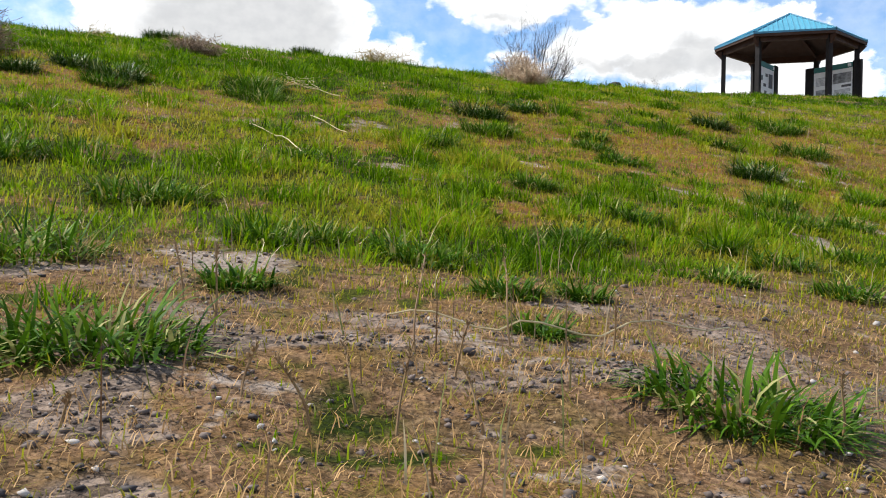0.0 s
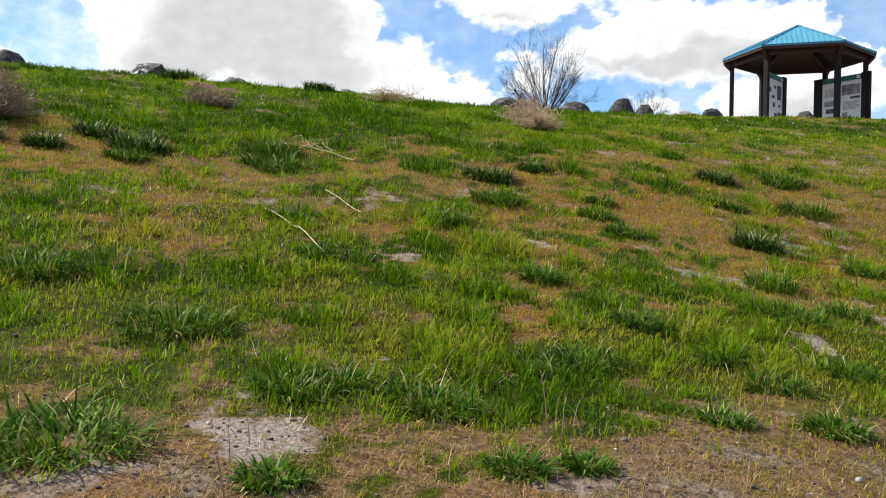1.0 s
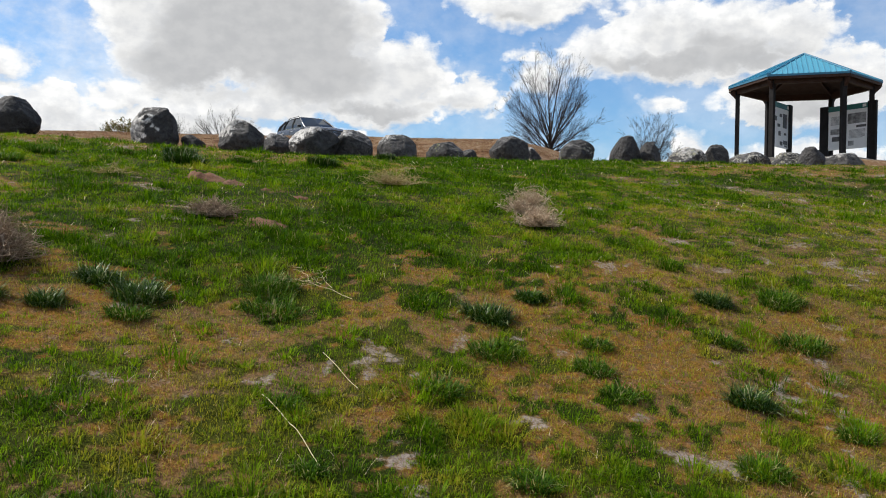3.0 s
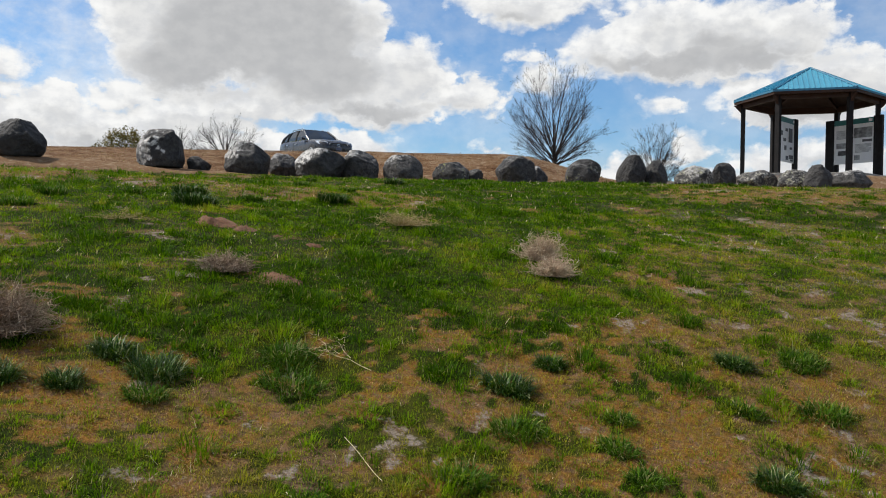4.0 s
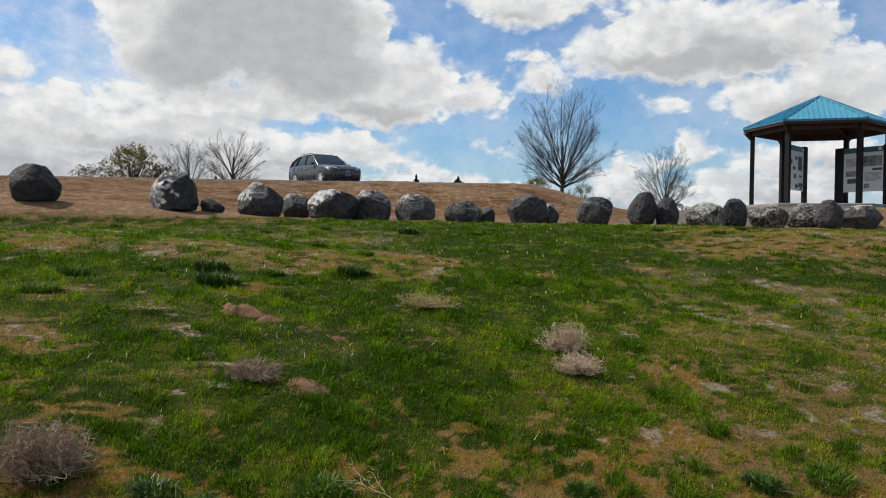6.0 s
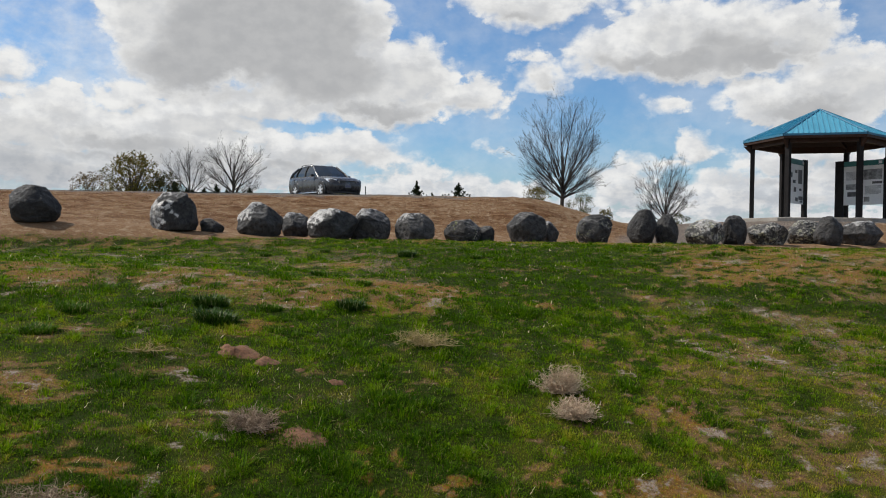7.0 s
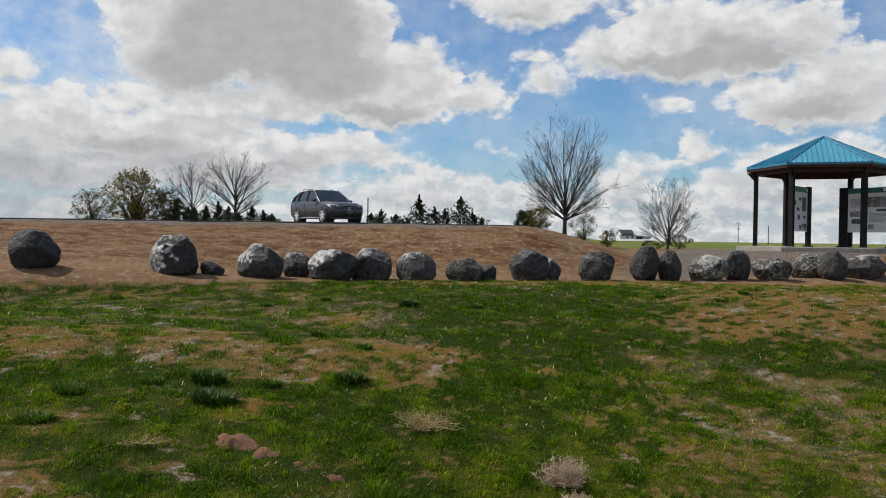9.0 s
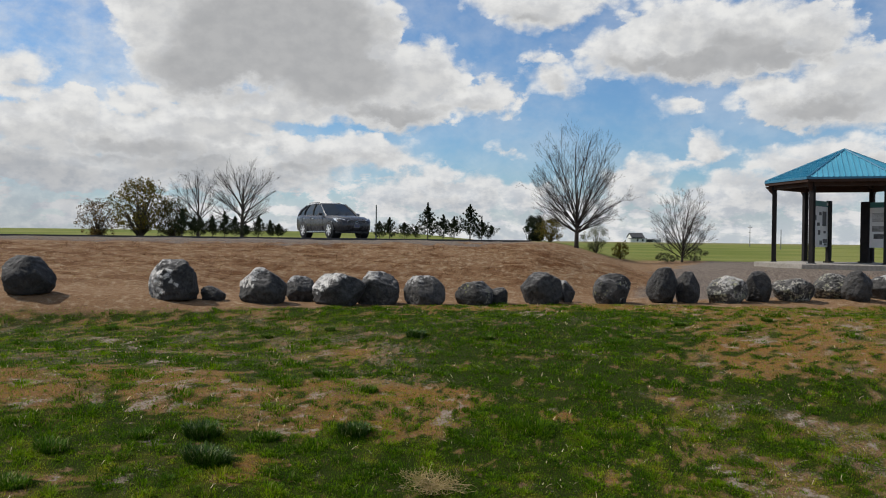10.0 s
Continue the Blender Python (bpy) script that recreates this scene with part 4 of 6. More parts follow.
def pavilion():
    t = thing("pavilion", pose(PAV_X, PAV_Y, PAV_Z), "six-sided open shelter with blue metal roof and dark posts", "pavilion")
    s = Shape().loft([hexagon(3.35, -0.5), hexagon(3.35, -0.02), hexagon(3.32, 0.0)])
    part("floor_slab", s, CONCRETE, t, "pale concrete slab")
    for k, p in enumerate(hexagon(POST_R, 0)):
        m = pose(p.x, p.y, 0, 0, 0, FRONT + 30 + 60 * k)
        part("post", Shape().box(-0.092, 0.092, -0.092, 0.092, 0.0, 3.12, m), POST, t, bevel=0.008)
        part("post_base", Shape().box(-0.13, 0.13, -0.13, 0.13, 0.0, 0.03, m), STEEL, t)
        c = pose(p.x * 0.985, p.y * 0.985, 0, 0, 0, FRONT + 30 + 60 * k)
        part("bracket", Shape().loft([[c @ Vector(v) for v in ((0.1, -0.05, 3.1), (0.1, -0.05, 2.75), (0.42, -0.05, 3.1))], [c @ Vector(v) for v in ((0.1, 0.05, 3.1), (0.1, 0.05, 2.75), (0.42, 0.05, 3.1))]]), FASCIA, t)
    ring = hexagon(POST_R, 0)
    for k in range(6):
        a, b = ring[k], ring[(k + 1) % 6]
        d = (b - a).normalized()
        nrm = Vector((d.y, -d.x, 0))
        pr = [[p + nrm * o + Vector((0, 0, z)) for o, z in ((-0.07, 2.98), (0.07, 2.98), (0.07, 3.24), (-0.07, 3.24))] for p in (a - d * 0.02, b + d * 0.02)]
        part("beam", Shape().loft(pr), FASCIA, t)
    out, apex = hexagon(EAVE_R, 3.29), Vector((0, 0, 4.56))
    for k in range(6):
        a, b = out[k], out[(k + 1) % 6]
        up = (b - a).cross(apex - a).normalized()
        if up.z < 0:
            up = -up
        # metal sheet with its thickness
        part("roof_panel", Shape().loft([[a, b, apex], [a + up * 0.02, b + up * 0.02, apex + up * 0.02]]), ROOF, t)
        mid = (a + b) / 2
        run = apex - mid
        along = (b - a).normalized()
        for j in range(-7, 8):
            q = j / 7.6
            start = mid + along * q * (b - a).length / 2
            end = start + run * (1 - abs(q))
            w = along * 0.014
            sh = Shape().loft([[start - w + up * 0.02, start + w + up * 0.02, start + w + up * 0.052, start - w + up * 0.052], [end - w + up * 0.02, end + w + up * 0.02, end + w + up * 0.052, end - w + up * 0.052]])
            part("seam", sh, ROOF, t)
        part("hip_cap", Shape().tube([a + up * 0.03, apex + Vector((0, 0, 0.03))], [0.045, 0.045], 6), ROOF_SEAM, t, "dark blue ridge cap")
        nrm = Vector((along.y, -along.x, 0))
        fc = [[p + nrm * o + Vector((0, 0, z)) for o, z in ((-0.045, -0.16), (0.0, -0.16), (0.02, 0.0), (-0.045, 0.0))] for p in (a, b)]
        part("fascia", Shape().loft(fc), FASCIA, t, "brown timber fascia board")
        dr = [[p + nrm * o + Vector((0, 0, z)) for o, z in ((0.0, -0.055), (0.035, -0.06), (0.035, 0.02), (0.0, 0.02))] for p in (a, b)]
        part("drip_edge", Shape().loft(dr), ROOF_SEAM, t)
        part("soffit", Shape().loft([[a + Vector((0, 0, -0.06)), b + Vector((0, 0, -0.06)), apex + Vector((0, 0, -0.15))], [a + Vector((0, 0, -0.08)), b + Vector((0, 0, -0.08)), apex + Vector((0, 0, -0.2))]]), SOFFIT, t)
        part("rafter", Shape().tube([a * 0.97 + Vector((0, 0, -0.16)), apex + Vector((0, 0, -0.32))], [0.08, 0.08], 4), FASCIA, t)
    part("roof_finial", Shape().tube([apex + Vector((0, 0, -0.02)), apex + Vector((0, 0, 0.06))], [0.16, 0.04], 8), ROOF_SEAM, t)
    return t


pavilion()


def sign_board(name_label, x, y, turn, width, blocks, posts):
    """An upright panel: teal header, pale face, dark pictures and lines. Its face looks to local -y."""
    t = thing("sign_panel", pose(x, y, PAV_Z, 0, 0, turn), name_label, "sign", "information panels under the shelter")
    z0, z1, w = 0.64, 2.50, width / 2
    part("panel", Shape().box(-w, w, -0.02, 0.02, z0, z1), BOARD, t)
    part("header", Shape().box(-w, w, -0.026, -0.0205, z1 - 0.22, z1), TEAL, t, "teal header strip")
    part("header", Shape().box(-w, w, 0.0205, 0.026, z1 - 0.22, z1), TEAL, t, "teal header strip")
    part("crest", Shape().box(w - 0.24, w - 0.08, -0.031, -0.0265, z1 - 0.17, z1 - 0.05), BOARD, t)
    for a, b, c, d, mat in blocks:
        nm = "picture" if mat in (PICTURE, INK) else "text_line"
        part(nm, Shape().box(-w + a * width, -w + b * width, -0.0245, -0.0205, z0 + c * 1.64, z0 + d * 1.64), mat, t)
    for a in posts:
        m = pose(a, 0, 0)
        part("upright", Shape().box(-0.19, 0.19, -0.06, 0.06, 0.0, z1 + 0.04, m), POST, t, bevel=0.006)
        part("foot", Shape().box(-0.24, 0.24, -0.13, 0.13, 0.0, 0.06, m), POST, t, bevel=0.01)
        for z in (z0 + 0.1, z1 - 0.12):
            part("arm", Shape().box(min(a, math.copysign(w, a)), max(a, math.copysign(w, a)), -0.015, 0.015, z - 0.02, z + 0.02), STEEL, t)
    return t


def text_rows(a, b, c, d, step=0.028):
    rows, z, k = [], d, 0
    while z - step > c:
        rows.append((a, b - (0.06 if k % 4 == 3 else 0.0), z - step * 0.55, z, TEXT))
        z, k = z - step, k + 1
    return rows


sign_board("white information panel with teal header and dark photographs", 16.19, 36.24, -60.0, 1.85,
           [(0.50, 0.96, 0.64, 0.90, PICTURE), (0.06, 0.40, 0.40, 0.54, PICTURE), (0.10, 0.34, 0.22, 0.34, INK), (0.72, 0.96, 0.53, 0.59, INK), (0.52, 0.66, 0.08, 0.20, PICTURE)]
           + text_rows(0.06, 0.44, 0.62, 0.86) + text_rows(0.54, 0.94, 0.24, 0.48), (-1.14, 1.12))
sign_board("white information panel with teal header and small dark cut-out figures", 13.30, 36.05, 49.0, 1.80,
           [(0.08, 0.26, 0.66, 0.78, INK), (0.62, 0.86, 0.52, 0.88, INK), (0.30, 0.46, 0.52, 0.60, INK), (0.42, 0.56, 0.78, 0.86, INK), (0.36, 0.50, 0.30, 0.42, INK), (0.70, 0.84, 0.34, 0.40, INK),
            (0.46, 0.62, 0.06, 0.16, INK), (0.66, 0.92, 0.10, 0.20, INK), (0.74, 0.90, 0.04, 0.09, INK)], (1.02,))


# ---- car
def wheel(t, x, y, out):
    ring = lambda r, yy, k=28: [Vector((x + r * math.cos(2 * math.pi * i / k), yy, 0.365 + r * math.sin(2 * math.pi * i / k))) for i in range(k)]
    w = part("wheel", Shape().loft([ring(0.27, y - 0.11), ring(0.345, y - 0.115), ring(0.365, y - 0.08), ring(0.365, y + 0.08), ring(0.345, y + 0.115), ring(0.27, y + 0.11)]), TYRE, t, "black tyre", soft=True)
    part("rim", Shape().loft([ring(0.275, y - 0.10), ring(0.275, y + out * 0.105), ring(0.245, y + out * 0.112), ring(0.235, y + out * 0.06)]), RIM, w, soft=False)
    for k in range(7):
        a = 2 * math.pi * k / 7 + 0.3
        c, s = math.cos(a), math.sin(a)
        pts = []
        for yy in (y + out * 0.07, y + out * 0.115):
            pts.append([Vector((x + r * c - q * s, yy, 0.365 + r * s + q * c)) for r, q in ((0.02, -0.035), (0.24, -0.028), (0.24, 0.028), (0.02, 0.035))])
        part("spoke", Shape().loft(pts), RIM, w)
    part("hub", Shape().loft([ring(0.06, y + out * 0.07, 12), ring(0.05, y + out * 0.125, 12)]), RIM, w)


def car():
    fx, fy = 0.598, -0.801
    t = thing("car", pose(-7.42, 41.6, 6.215, 0, 0, math.degrees(math.atan2(fy, fx))), "dark grey metallic sport utility car parked on the road", "car")
    st = [(-2.385, 0.52, 0.92, 0.66, 0.60), (-2.33, 0.40, 1.02, 0.80, 0.72), (-2.1, 0.30, 1.11, 0.89, 0.81), (-1.6, 0.25, 1.10, 0.935, 0.85), (-0.8, 0.24, 1.06, 0.942, 0.87),
          (0.1, 0.24, 1.04, 0.942, 0.87), (0.85, 0.24, 1.03, 0.942, 0.85), (1.25, 0.25, 1.02, 0.94, 0.80), (1.75, 0.26, 0.98, 0.925, 0.74), (2.1, 0.28, 0.90, 0.87, 0.68), (2.28, 0.30, 0.80, 0.76, 0.60), (2.385, 0.36, 0.66, 0.60, 0.46)]
    rings = []
    for x, zb, zt, w, wt in st:
        half = [(0.0, zb), (w * 0.86, zb), (w * 0.97, zb + 0.10), (w, zb + 0.32 * (zt - zb) + 0.08), (w * 0.995, zt - 0.22 * (zt - zb)), (w * 0.97, zt - 0.10 * (zt - zb)), (wt, zt), (wt * 0.5, zt + 0.025)]
        full = half + [(0.0, zt + 0.032)] + [(-a, b) for a, b in half[:0:-1]]
        rings.append([Vector((x, a, b)) for a, b in full])
    part("body", Shape().loft(rings), PAINT, t, "dark grey metallic bodywork", soft=True, bevel=0)
    low = lambda z, x0, x1, w0, w1, drop=0.0: [Vector((x0, -w0, z - drop)), Vector(((x0 + x1) / 2, -(w0 + w1) / 2 - 0.01, z + 0.004)), Vector((x1, -w1, z)), Vector((x1 + 0.10, 0, z)), Vector((x1, w1, z)), Vector(((x0 + x1) / 2, (w0 + w1) / 2 + 0.01, z + 0.004)), Vector((x0, w0, z - drop)), Vector((x0 - 0.05, 0, z - drop))]
    part("cabin_glass", Shape().loft([low(1.0, -2.12, 0.98, 0.80, 0.80), low(1.25, -1.98, 0.60, 0.755, 0.755), low(1.60, -1.62, 0.02, 0.57, 0.60, 0.07)]), GLASS, t, "dark tinted windows")
    part("roof", Shape().loft([low(1.565, -1.80, 0.06, 0.59, 0.625, 0.07), low(1.62, -1.84, 0.0, 0.57, 0.595, 0.07), low(1.66, -1.45, -0.28, 0.44, 0.46, 0.03)]), PAINT, t, soft=True)
    for sy in (-1, 1):
        part("pillar", Shape().tube([(1.0, sy * 0.83, 1.0), (0.62, sy * 0.785, 1.26), (0.03, sy * 0.635, 1.60)], [0.04, 0.038, 0.04], 6), PAINT, t)
        part("pillar", Shape().tube([(-0.45, sy * 0.82, 1.02), (-0.5, sy * 0.765, 1.28), (-0.55, sy * 0.615, 1.60)], [0.04, 0.04, 0.04], 6), TRIM, t)
        part("pillar", Shape().tube([(-1.42, sy * 0.82, 1.02), (-1.42, sy * 0.765, 1.28), (-1.30, sy * 0.60, 1.58)], [0.04, 0.04, 0.04], 6), TRIM, t)
        part("pillar", Shape().tube([(-2.06, sy * 0.76, 1.04), (-1.94, sy * 0.71, 1.26), (-1.62, sy * 0.575, 1.53)], [0.12, 0.11, 0.06], 6), PAINT, t)
        part("window_trim", Shape().tube([(0.98, sy * 0.835, 1.045), (-0.5, sy * 0.86, 1.07), (-1.9, sy * 0.835, 1.09)], [0.012] * 3, 5), CHROME, t)
        part("roof_rail", Shape().tube([(-0.15, sy * 0.545, 1.635), (-0.25, sy * 0.54, 1.685), (-1.3, sy * 0.53, 1.685), (-1.45, sy * 0.53, 1.635)], [0.016] * 4, 6), STEEL, t)
        m = part("mirror", Shape().loft([[Vector((0.62 + a, sy * yy, 1.10 + b)) for a, b in ((-0.06, -0.06), (0.07, -0.06), (0.09, 0.04), (-0.06, 0.08))] for yy in (0.88, 0.98, 1.07)]), PAINT, t, bevel=0.01)
        part("mirror_glass", Shape().box(0.555, 0.559, min(sy * 0.90, sy * 1.05), max(sy * 0.90, sy * 1.05), 1.06, 1.15), GLASS, m)
        part("headlight", Shape().loft([[Vector((2.235, sy * 0.48, 0.70)), Vector((2.03, sy * 0.86, 0.745)), Vector((1.80, sy * 0.925, 0.89)), Vector((2.06, sy * 0.80, 0.90)), Vector((2.25, sy * 0.50, 0.81))],
                                        [Vector((2.335, sy * 0.50, 0.69)), Vector((2.12, sy * 0.88, 0.73)), Vector((1.80, sy * 0.95, 0.895)), Vector((2.00, sy * 0.86, 0.925)), Vector((2.28, sy * 0.53, 0.84))]]), LAMP, t, "clear headlamp")
        part("fog_light", Shape().tube([(2.12, sy * 0.66, 0.45), (2.30, sy * 0.64, 0.45)], [0.05, 0.05], 10), LAMP, t)
        part("sill", Shape().box(-0.95, 1.12, min(sy * 0.90, sy * 0.952), max(sy * 0.90, sy * 0.952), 0.25, 0.30), CHROME, t, "bright lower sill strip", bevel=0.01)
        for dx in (-0.32, -1.28):
            part("door_handle", Shape().box(dx, dx + 0.22, min(sy * 0.935, sy * 0.965), max(sy * 0.935, sy * 0.965), 0.88, 0.915), CHROME, t, bevel=0.006)
        for dx in (0.78, -0.46, -1.42):
            part("door_gap", Shape().box(dx, dx + 0.010, min(sy * 0.93, sy * 0.9455), max(sy * 0.93, sy * 0.9455), 0.36, 0.98), TRIM, t)
        for wx in (1.47, -1.27):
            k = 26
            arch = [[Vector((wx + r * math.cos(math.pi * i / (k - 1)), sy * yy, 0.36 + r * math.sin(math.pi * i / (k - 1)))) for i in range(k)] for r, yy in ((0.445, 0.85), (0.445, 0.948), (0.40, 0.950), (0.40, 0.85))]
            part("wheel_arch", Shape().loft(arch), PAINT, t)
            dark = [[Vector((wx + 0.405 * math.cos(2 * math.pi * i / k), sy * yy, 0.37 + 0.405 * math.sin(2 * math.pi * i / k))) for i in range(k)] for yy in (0.60, 0.9445)]
            part("wheel_well", Shape().loft(dark), TRIM, t)
            wheel(t, wx, sy * 0.855, sy)
    part("grille", Shape().loft([[Vector((x, a, b)) for a, b in ((-0.38, 0.80), (-0.46, 0.74), (-0.34, 0.58), (0.34, 0.58), (0.46, 0.74), (0.38, 0.80))] for x in (2.20, 2.375)]), TRIM, t, "black grille")
    for z in (0.63, 0.68, 0.73):
        part("grille_bar", Shape().box(2.37, 2.383, -0.36, 0.36, z, z + 0.014), STEEL, t)
    part("grille_surround", Shape().tube([Vector((2.36, a, b)) for a, b in ((-0.34, 0.575), (-0.47, 0.745), (-0.39, 0.815), (0.39, 0.815), (0.47, 0.745), (0.34, 0.575))], [0.016] * 6, 6), CHROME, t)
    part("badge", Shape().tube([Vector((2.39, 0.075 * math.cos(a), 0.70 + 0.052 * math.sin(a))) for a in np.linspace(0, 2 * math.pi, 18)], [0.010] * 18, 5), CHROME, t)
    part("lower_intake", Shape().loft([[Vector((x, a, b)) for a, b in ((-0.62, 0.50), (-0.55, 0.33), (0.55, 0.33), (0.62, 0.50))] for x in (2.10, 2.34)]), TRIM, t, "black lower intake")
    part("front_skirt", Shape().loft([[Vector((2.20, -0.70, z)), Vector((2.34, 0, z)), Vector((2.20, 0.70, z)), Vector((1.9, 0.85, z)), Vector((1.9, -0.85, z))] for z in (0.22, 0.33)]), TRIM, t)
    p = part("number_plate", Shape().box(2.385, 2.40, -0.155, 0.155, 0.47, 0.625), PLATE, t, "white plate with dark bars")
    for a in (-0.10, -0.02, 0.06):
        part("plate_bar", Shape().box(2.4005, 2.403, a, a + 0.05, 0.51, 0.58), PLATE_INK, p)
    for a in (0.05, 0.5):
        part("wiper", Shape().tube([(1.03, a - 0.5, 1.03), (0.75, a - 0.05, 1.21)], [0.012, 0.008], 4), TRIM, t)
    return t


car()


# ---- trees
def grow(sh, rng, p, d, length, r, level, deep, up=0.12, spread=0.6, kids=(6, 5, 4), sides=5, thin=0.0026):
    pts, radii, n = [p.copy()], [r], 5 if level < 2 else 3
    for i in range(n):
        d = (d + Vector((rng.gauss(0, 0.06), rng.gauss(0, 0.06), rng.gauss(0, 0.04) + up * 0.25))).normalized()
        p = p + d * (length / n)
        pts.append(p.copy())
        radii.append(max(r * (1 - 0.80 * (i + 1) / n), thin))
    sh.tube(pts, radii, max(3, sides - level), caps=False)
    if level >= deep:
        return
    for k in range(kids[min(level, len(kids) - 1)]):
        f = rng.uniform(0.25, 0.98)
        i = min(int(f * n), n - 1)
        q = pts[i].lerp(pts[i + 1], f * n - i)
        ax = d.orthogonal().normalized()
        ax.rotate(Matrix.Rotation(rng.uniform(0, 2 * math.pi), 3, d))
        nd = (d + ax * rng.uniform(0.45, 1.0) * spread + Vector((0, 0, 0.10))).normalized()
        grow(sh, rng, q, nd, length * (1.08 - 0.5 * f) * rng.uniform(0.42, 0.64), max(radii[i] * 0.5, thin), level + 1, deep, up, spread, kids, sides, thin)


def bare_tree(x, y, z, height, trunk, limbs, lean, seed, label, twig=TWIG, thick=0.11, deep=3, kids=(7, 6, 3), group="", half=0.40, side=0.0, leader=0.20):
    """A short trunk whose straight limbs fan out to an egg-shaped crown."""
    rng = random.Random(seed)
    t = thing("bare_tree", pose(x, y, z), label, "tree", group)
    s = Shape().tube([(0, 0, -0.2), (0.01, 0.01, trunk * 0.5), (0.02, 0.0, trunk), (0.03, 0.02, trunk * 1.6), (0.05, 0.02, height * (0.35 + 0.5 * leader))], [thick * 1.25, thick, thick * 0.90, thick * 0.62, thick * 0.22], 10)
    part("trunk", s, BARK, t, soft=True)
    sh = Shape()
    top = height - trunk * 0.8
    for k in range(limbs):
        f = (k + 0.5) / limbs
        a = 2.39996 * k + rng.uniform(-0.3, 0.3)
        tilt = lean * math.sqrt(f)
        d = Vector((math.sin(tilt) * math.cos(a) + side, math.sin(tilt) * math.sin(a), math.cos(tilt))).normalized()
        b = trunk * 0.8 + height * leader * (1 - f) * rng.random()
        # way to the crown's outline, an egg standing on the fork
        p = Vector((0.02, 0, b))
        c = Vector((side * height * 0.2, 0, trunk * 0.7 + top * 0.48))
        e = Vector((half * height, half * height, top * 0.55))
        o = Vector(((p - c).x / e.x, (p - c).y / e.y, (p - c).z / e.z))
        g = Vector((d.x / e.x, d.y / e.y, d.z / e.z))
        og, gg = o.dot(g), g.dot(g)
        far = (-og + math.sqrt(max(og * og - gg * (o.dot(o) - 1), 0.05))) / gg
        grow(sh, rng, p, d, far * rng.uniform(0.64, 0.80), thick * rng.uniform(0.24, 0.44), 0, deep, 0.05, 0.66, kids)
    part("crown", sh, twig, t, "fine leafless twigs", soft=True)
    return t


def foliage(rng, centres, size, per, out=0.6):
    """Small leaves round the centres; each leaf is a bent diamond."""
    sh = Shape()
    for c, r in centres:
        for _ in range(per):
            d = Vector((rng.gauss(0, 1), rng.gauss(0, 1), rng.gauss(0, 1))).normalized()
            p = c + d * r * rng.uniform(0.25, 1.0) ** 0.5
            nd = (d * out + Vector((rng.gauss(0, 1), rng.gauss(0, 1), rng.gauss(0, 1))).normalized()).normalized()
            a = nd.orthogonal().normalized()
            a.rotate(Matrix.Rotation(rng.uniform(0, 6.28), 3, nd))
            b = nd.cross(a)
            s = size * rng.uniform(0.6, 1.3)
            sh.quad(p - a * s, p - b * s * 0.45, p + a * s + nd * s * 0.2, p + b * s * 0.45)
    return sh


def conifer(x, y, z, height, wide, seed, label="dark green young conifer on the far side of the road"):
    rng = random.Random(seed)
    t = thing("conifer", pose(x, y, z), label, "tree", "conifers behind the road")
    part("trunk", Shape().tube([(0, 0, -0.2), (0, 0, height * 0.95)], [0.05 * height / 2.5, 0.008], 6), BARK, t)
    sh, spots_ = Shape(), []
    n = int(34 + 20 * height)
    for k in range(n):
        f = (k + rng.random()) / n
        a = rng.uniform(0, 2 * math.pi)
        reach = wide * (1 - f) ** 1.15 * rng.uniform(0.45, 1.2)
        for s in (0.35, 0.65, 0.95):
            spots_.append((Vector((math.cos(a) * reach * s, math.sin(a) * reach * s, height * (0.03 + 0.95 * f) + reach * s * 0.75)), 0.05 + 0.08 * (1 - f)))
    part("crown", foliage(rng, spots_, 0.040 * (0.6 + 0.2 * height), 30), LEAF_DARK, t)
    return t


def leafy(name, x, y, z, height, wide, seed, mat, label, category="bush", group="", clumps=90, size=0.045, per=60, base=0.12, lump=1.0):
    rng = random.Random(seed)
    t = thing(name, pose(x, y, z), label, category, group)
    st, spots_ = Shape(), []
    for k in range(clumps):
        a, f = rng.uniform(0, 2 * math.pi), rng.random()
        h = height * (base + (1 - base) * f)
        r = wide * math.sqrt(rng.random()) * (0.55 + 0.9 * math.sin(math.pi * min(1, 0.12 + 0.8 * f)) ** 1.2) * 0.62
        c = Vector((math.cos(a) * r, math.sin(a) * r, h * (1 - 0.12 * rng.random())))
        spots_.append((c, lump * height * rng.uniform(0.07, 0.15)))
        if k % 3 == 0:
            st.tube([(0, 0, -0.1), (c.x * 0.4, c.y * 0.4, c.z * 0.5), tuple(c)], [0.02 * height / 2, 0.012 * height / 2, 0.004], 4, caps=False)
    part("stem", st, BARK, t)
    part("crown", foliage(rng, spots_, size, per), mat, t)
    return t


bare_tree(4.67, 46.0, gz(4.67, 46.0), 6.85, 0.95, 38, 1.16, 5, "leafless tree with dense egg-shaped crown of twigs", deep=3, kids=(8, 6, 3), half=0.42)
bare_tree(10.15, 46.0, gz(10.15, 46.0), 4.5, 0.25, 26, 1.10, 8, "small pale leafless tree beside the gravel", twig=TWIG, thick=0.07, deep=3, kids=(8, 6, 3), half=0.42)
bare_tree(-20.05, 71.0, 6.1, 7.2, 1.3, 20, 1.25, 12, "leafless spreading tree behind the road", twig=TWIG, thick=0.16, deep=3, kids=(9, 6, 3), group="bare trees behind the road", half=0.50, leader=0.5)
bare_tree(-23.9, 71.5, 6.1, 6.0, 1.0, 18, 1.25, 14, "leafless spreading tree behind the road", twig=TWIG, thick=0.13, deep=3, kids=(9, 6, 3), group="bare trees behind the road", half=0.52, side=-0.14, leader=0.45)
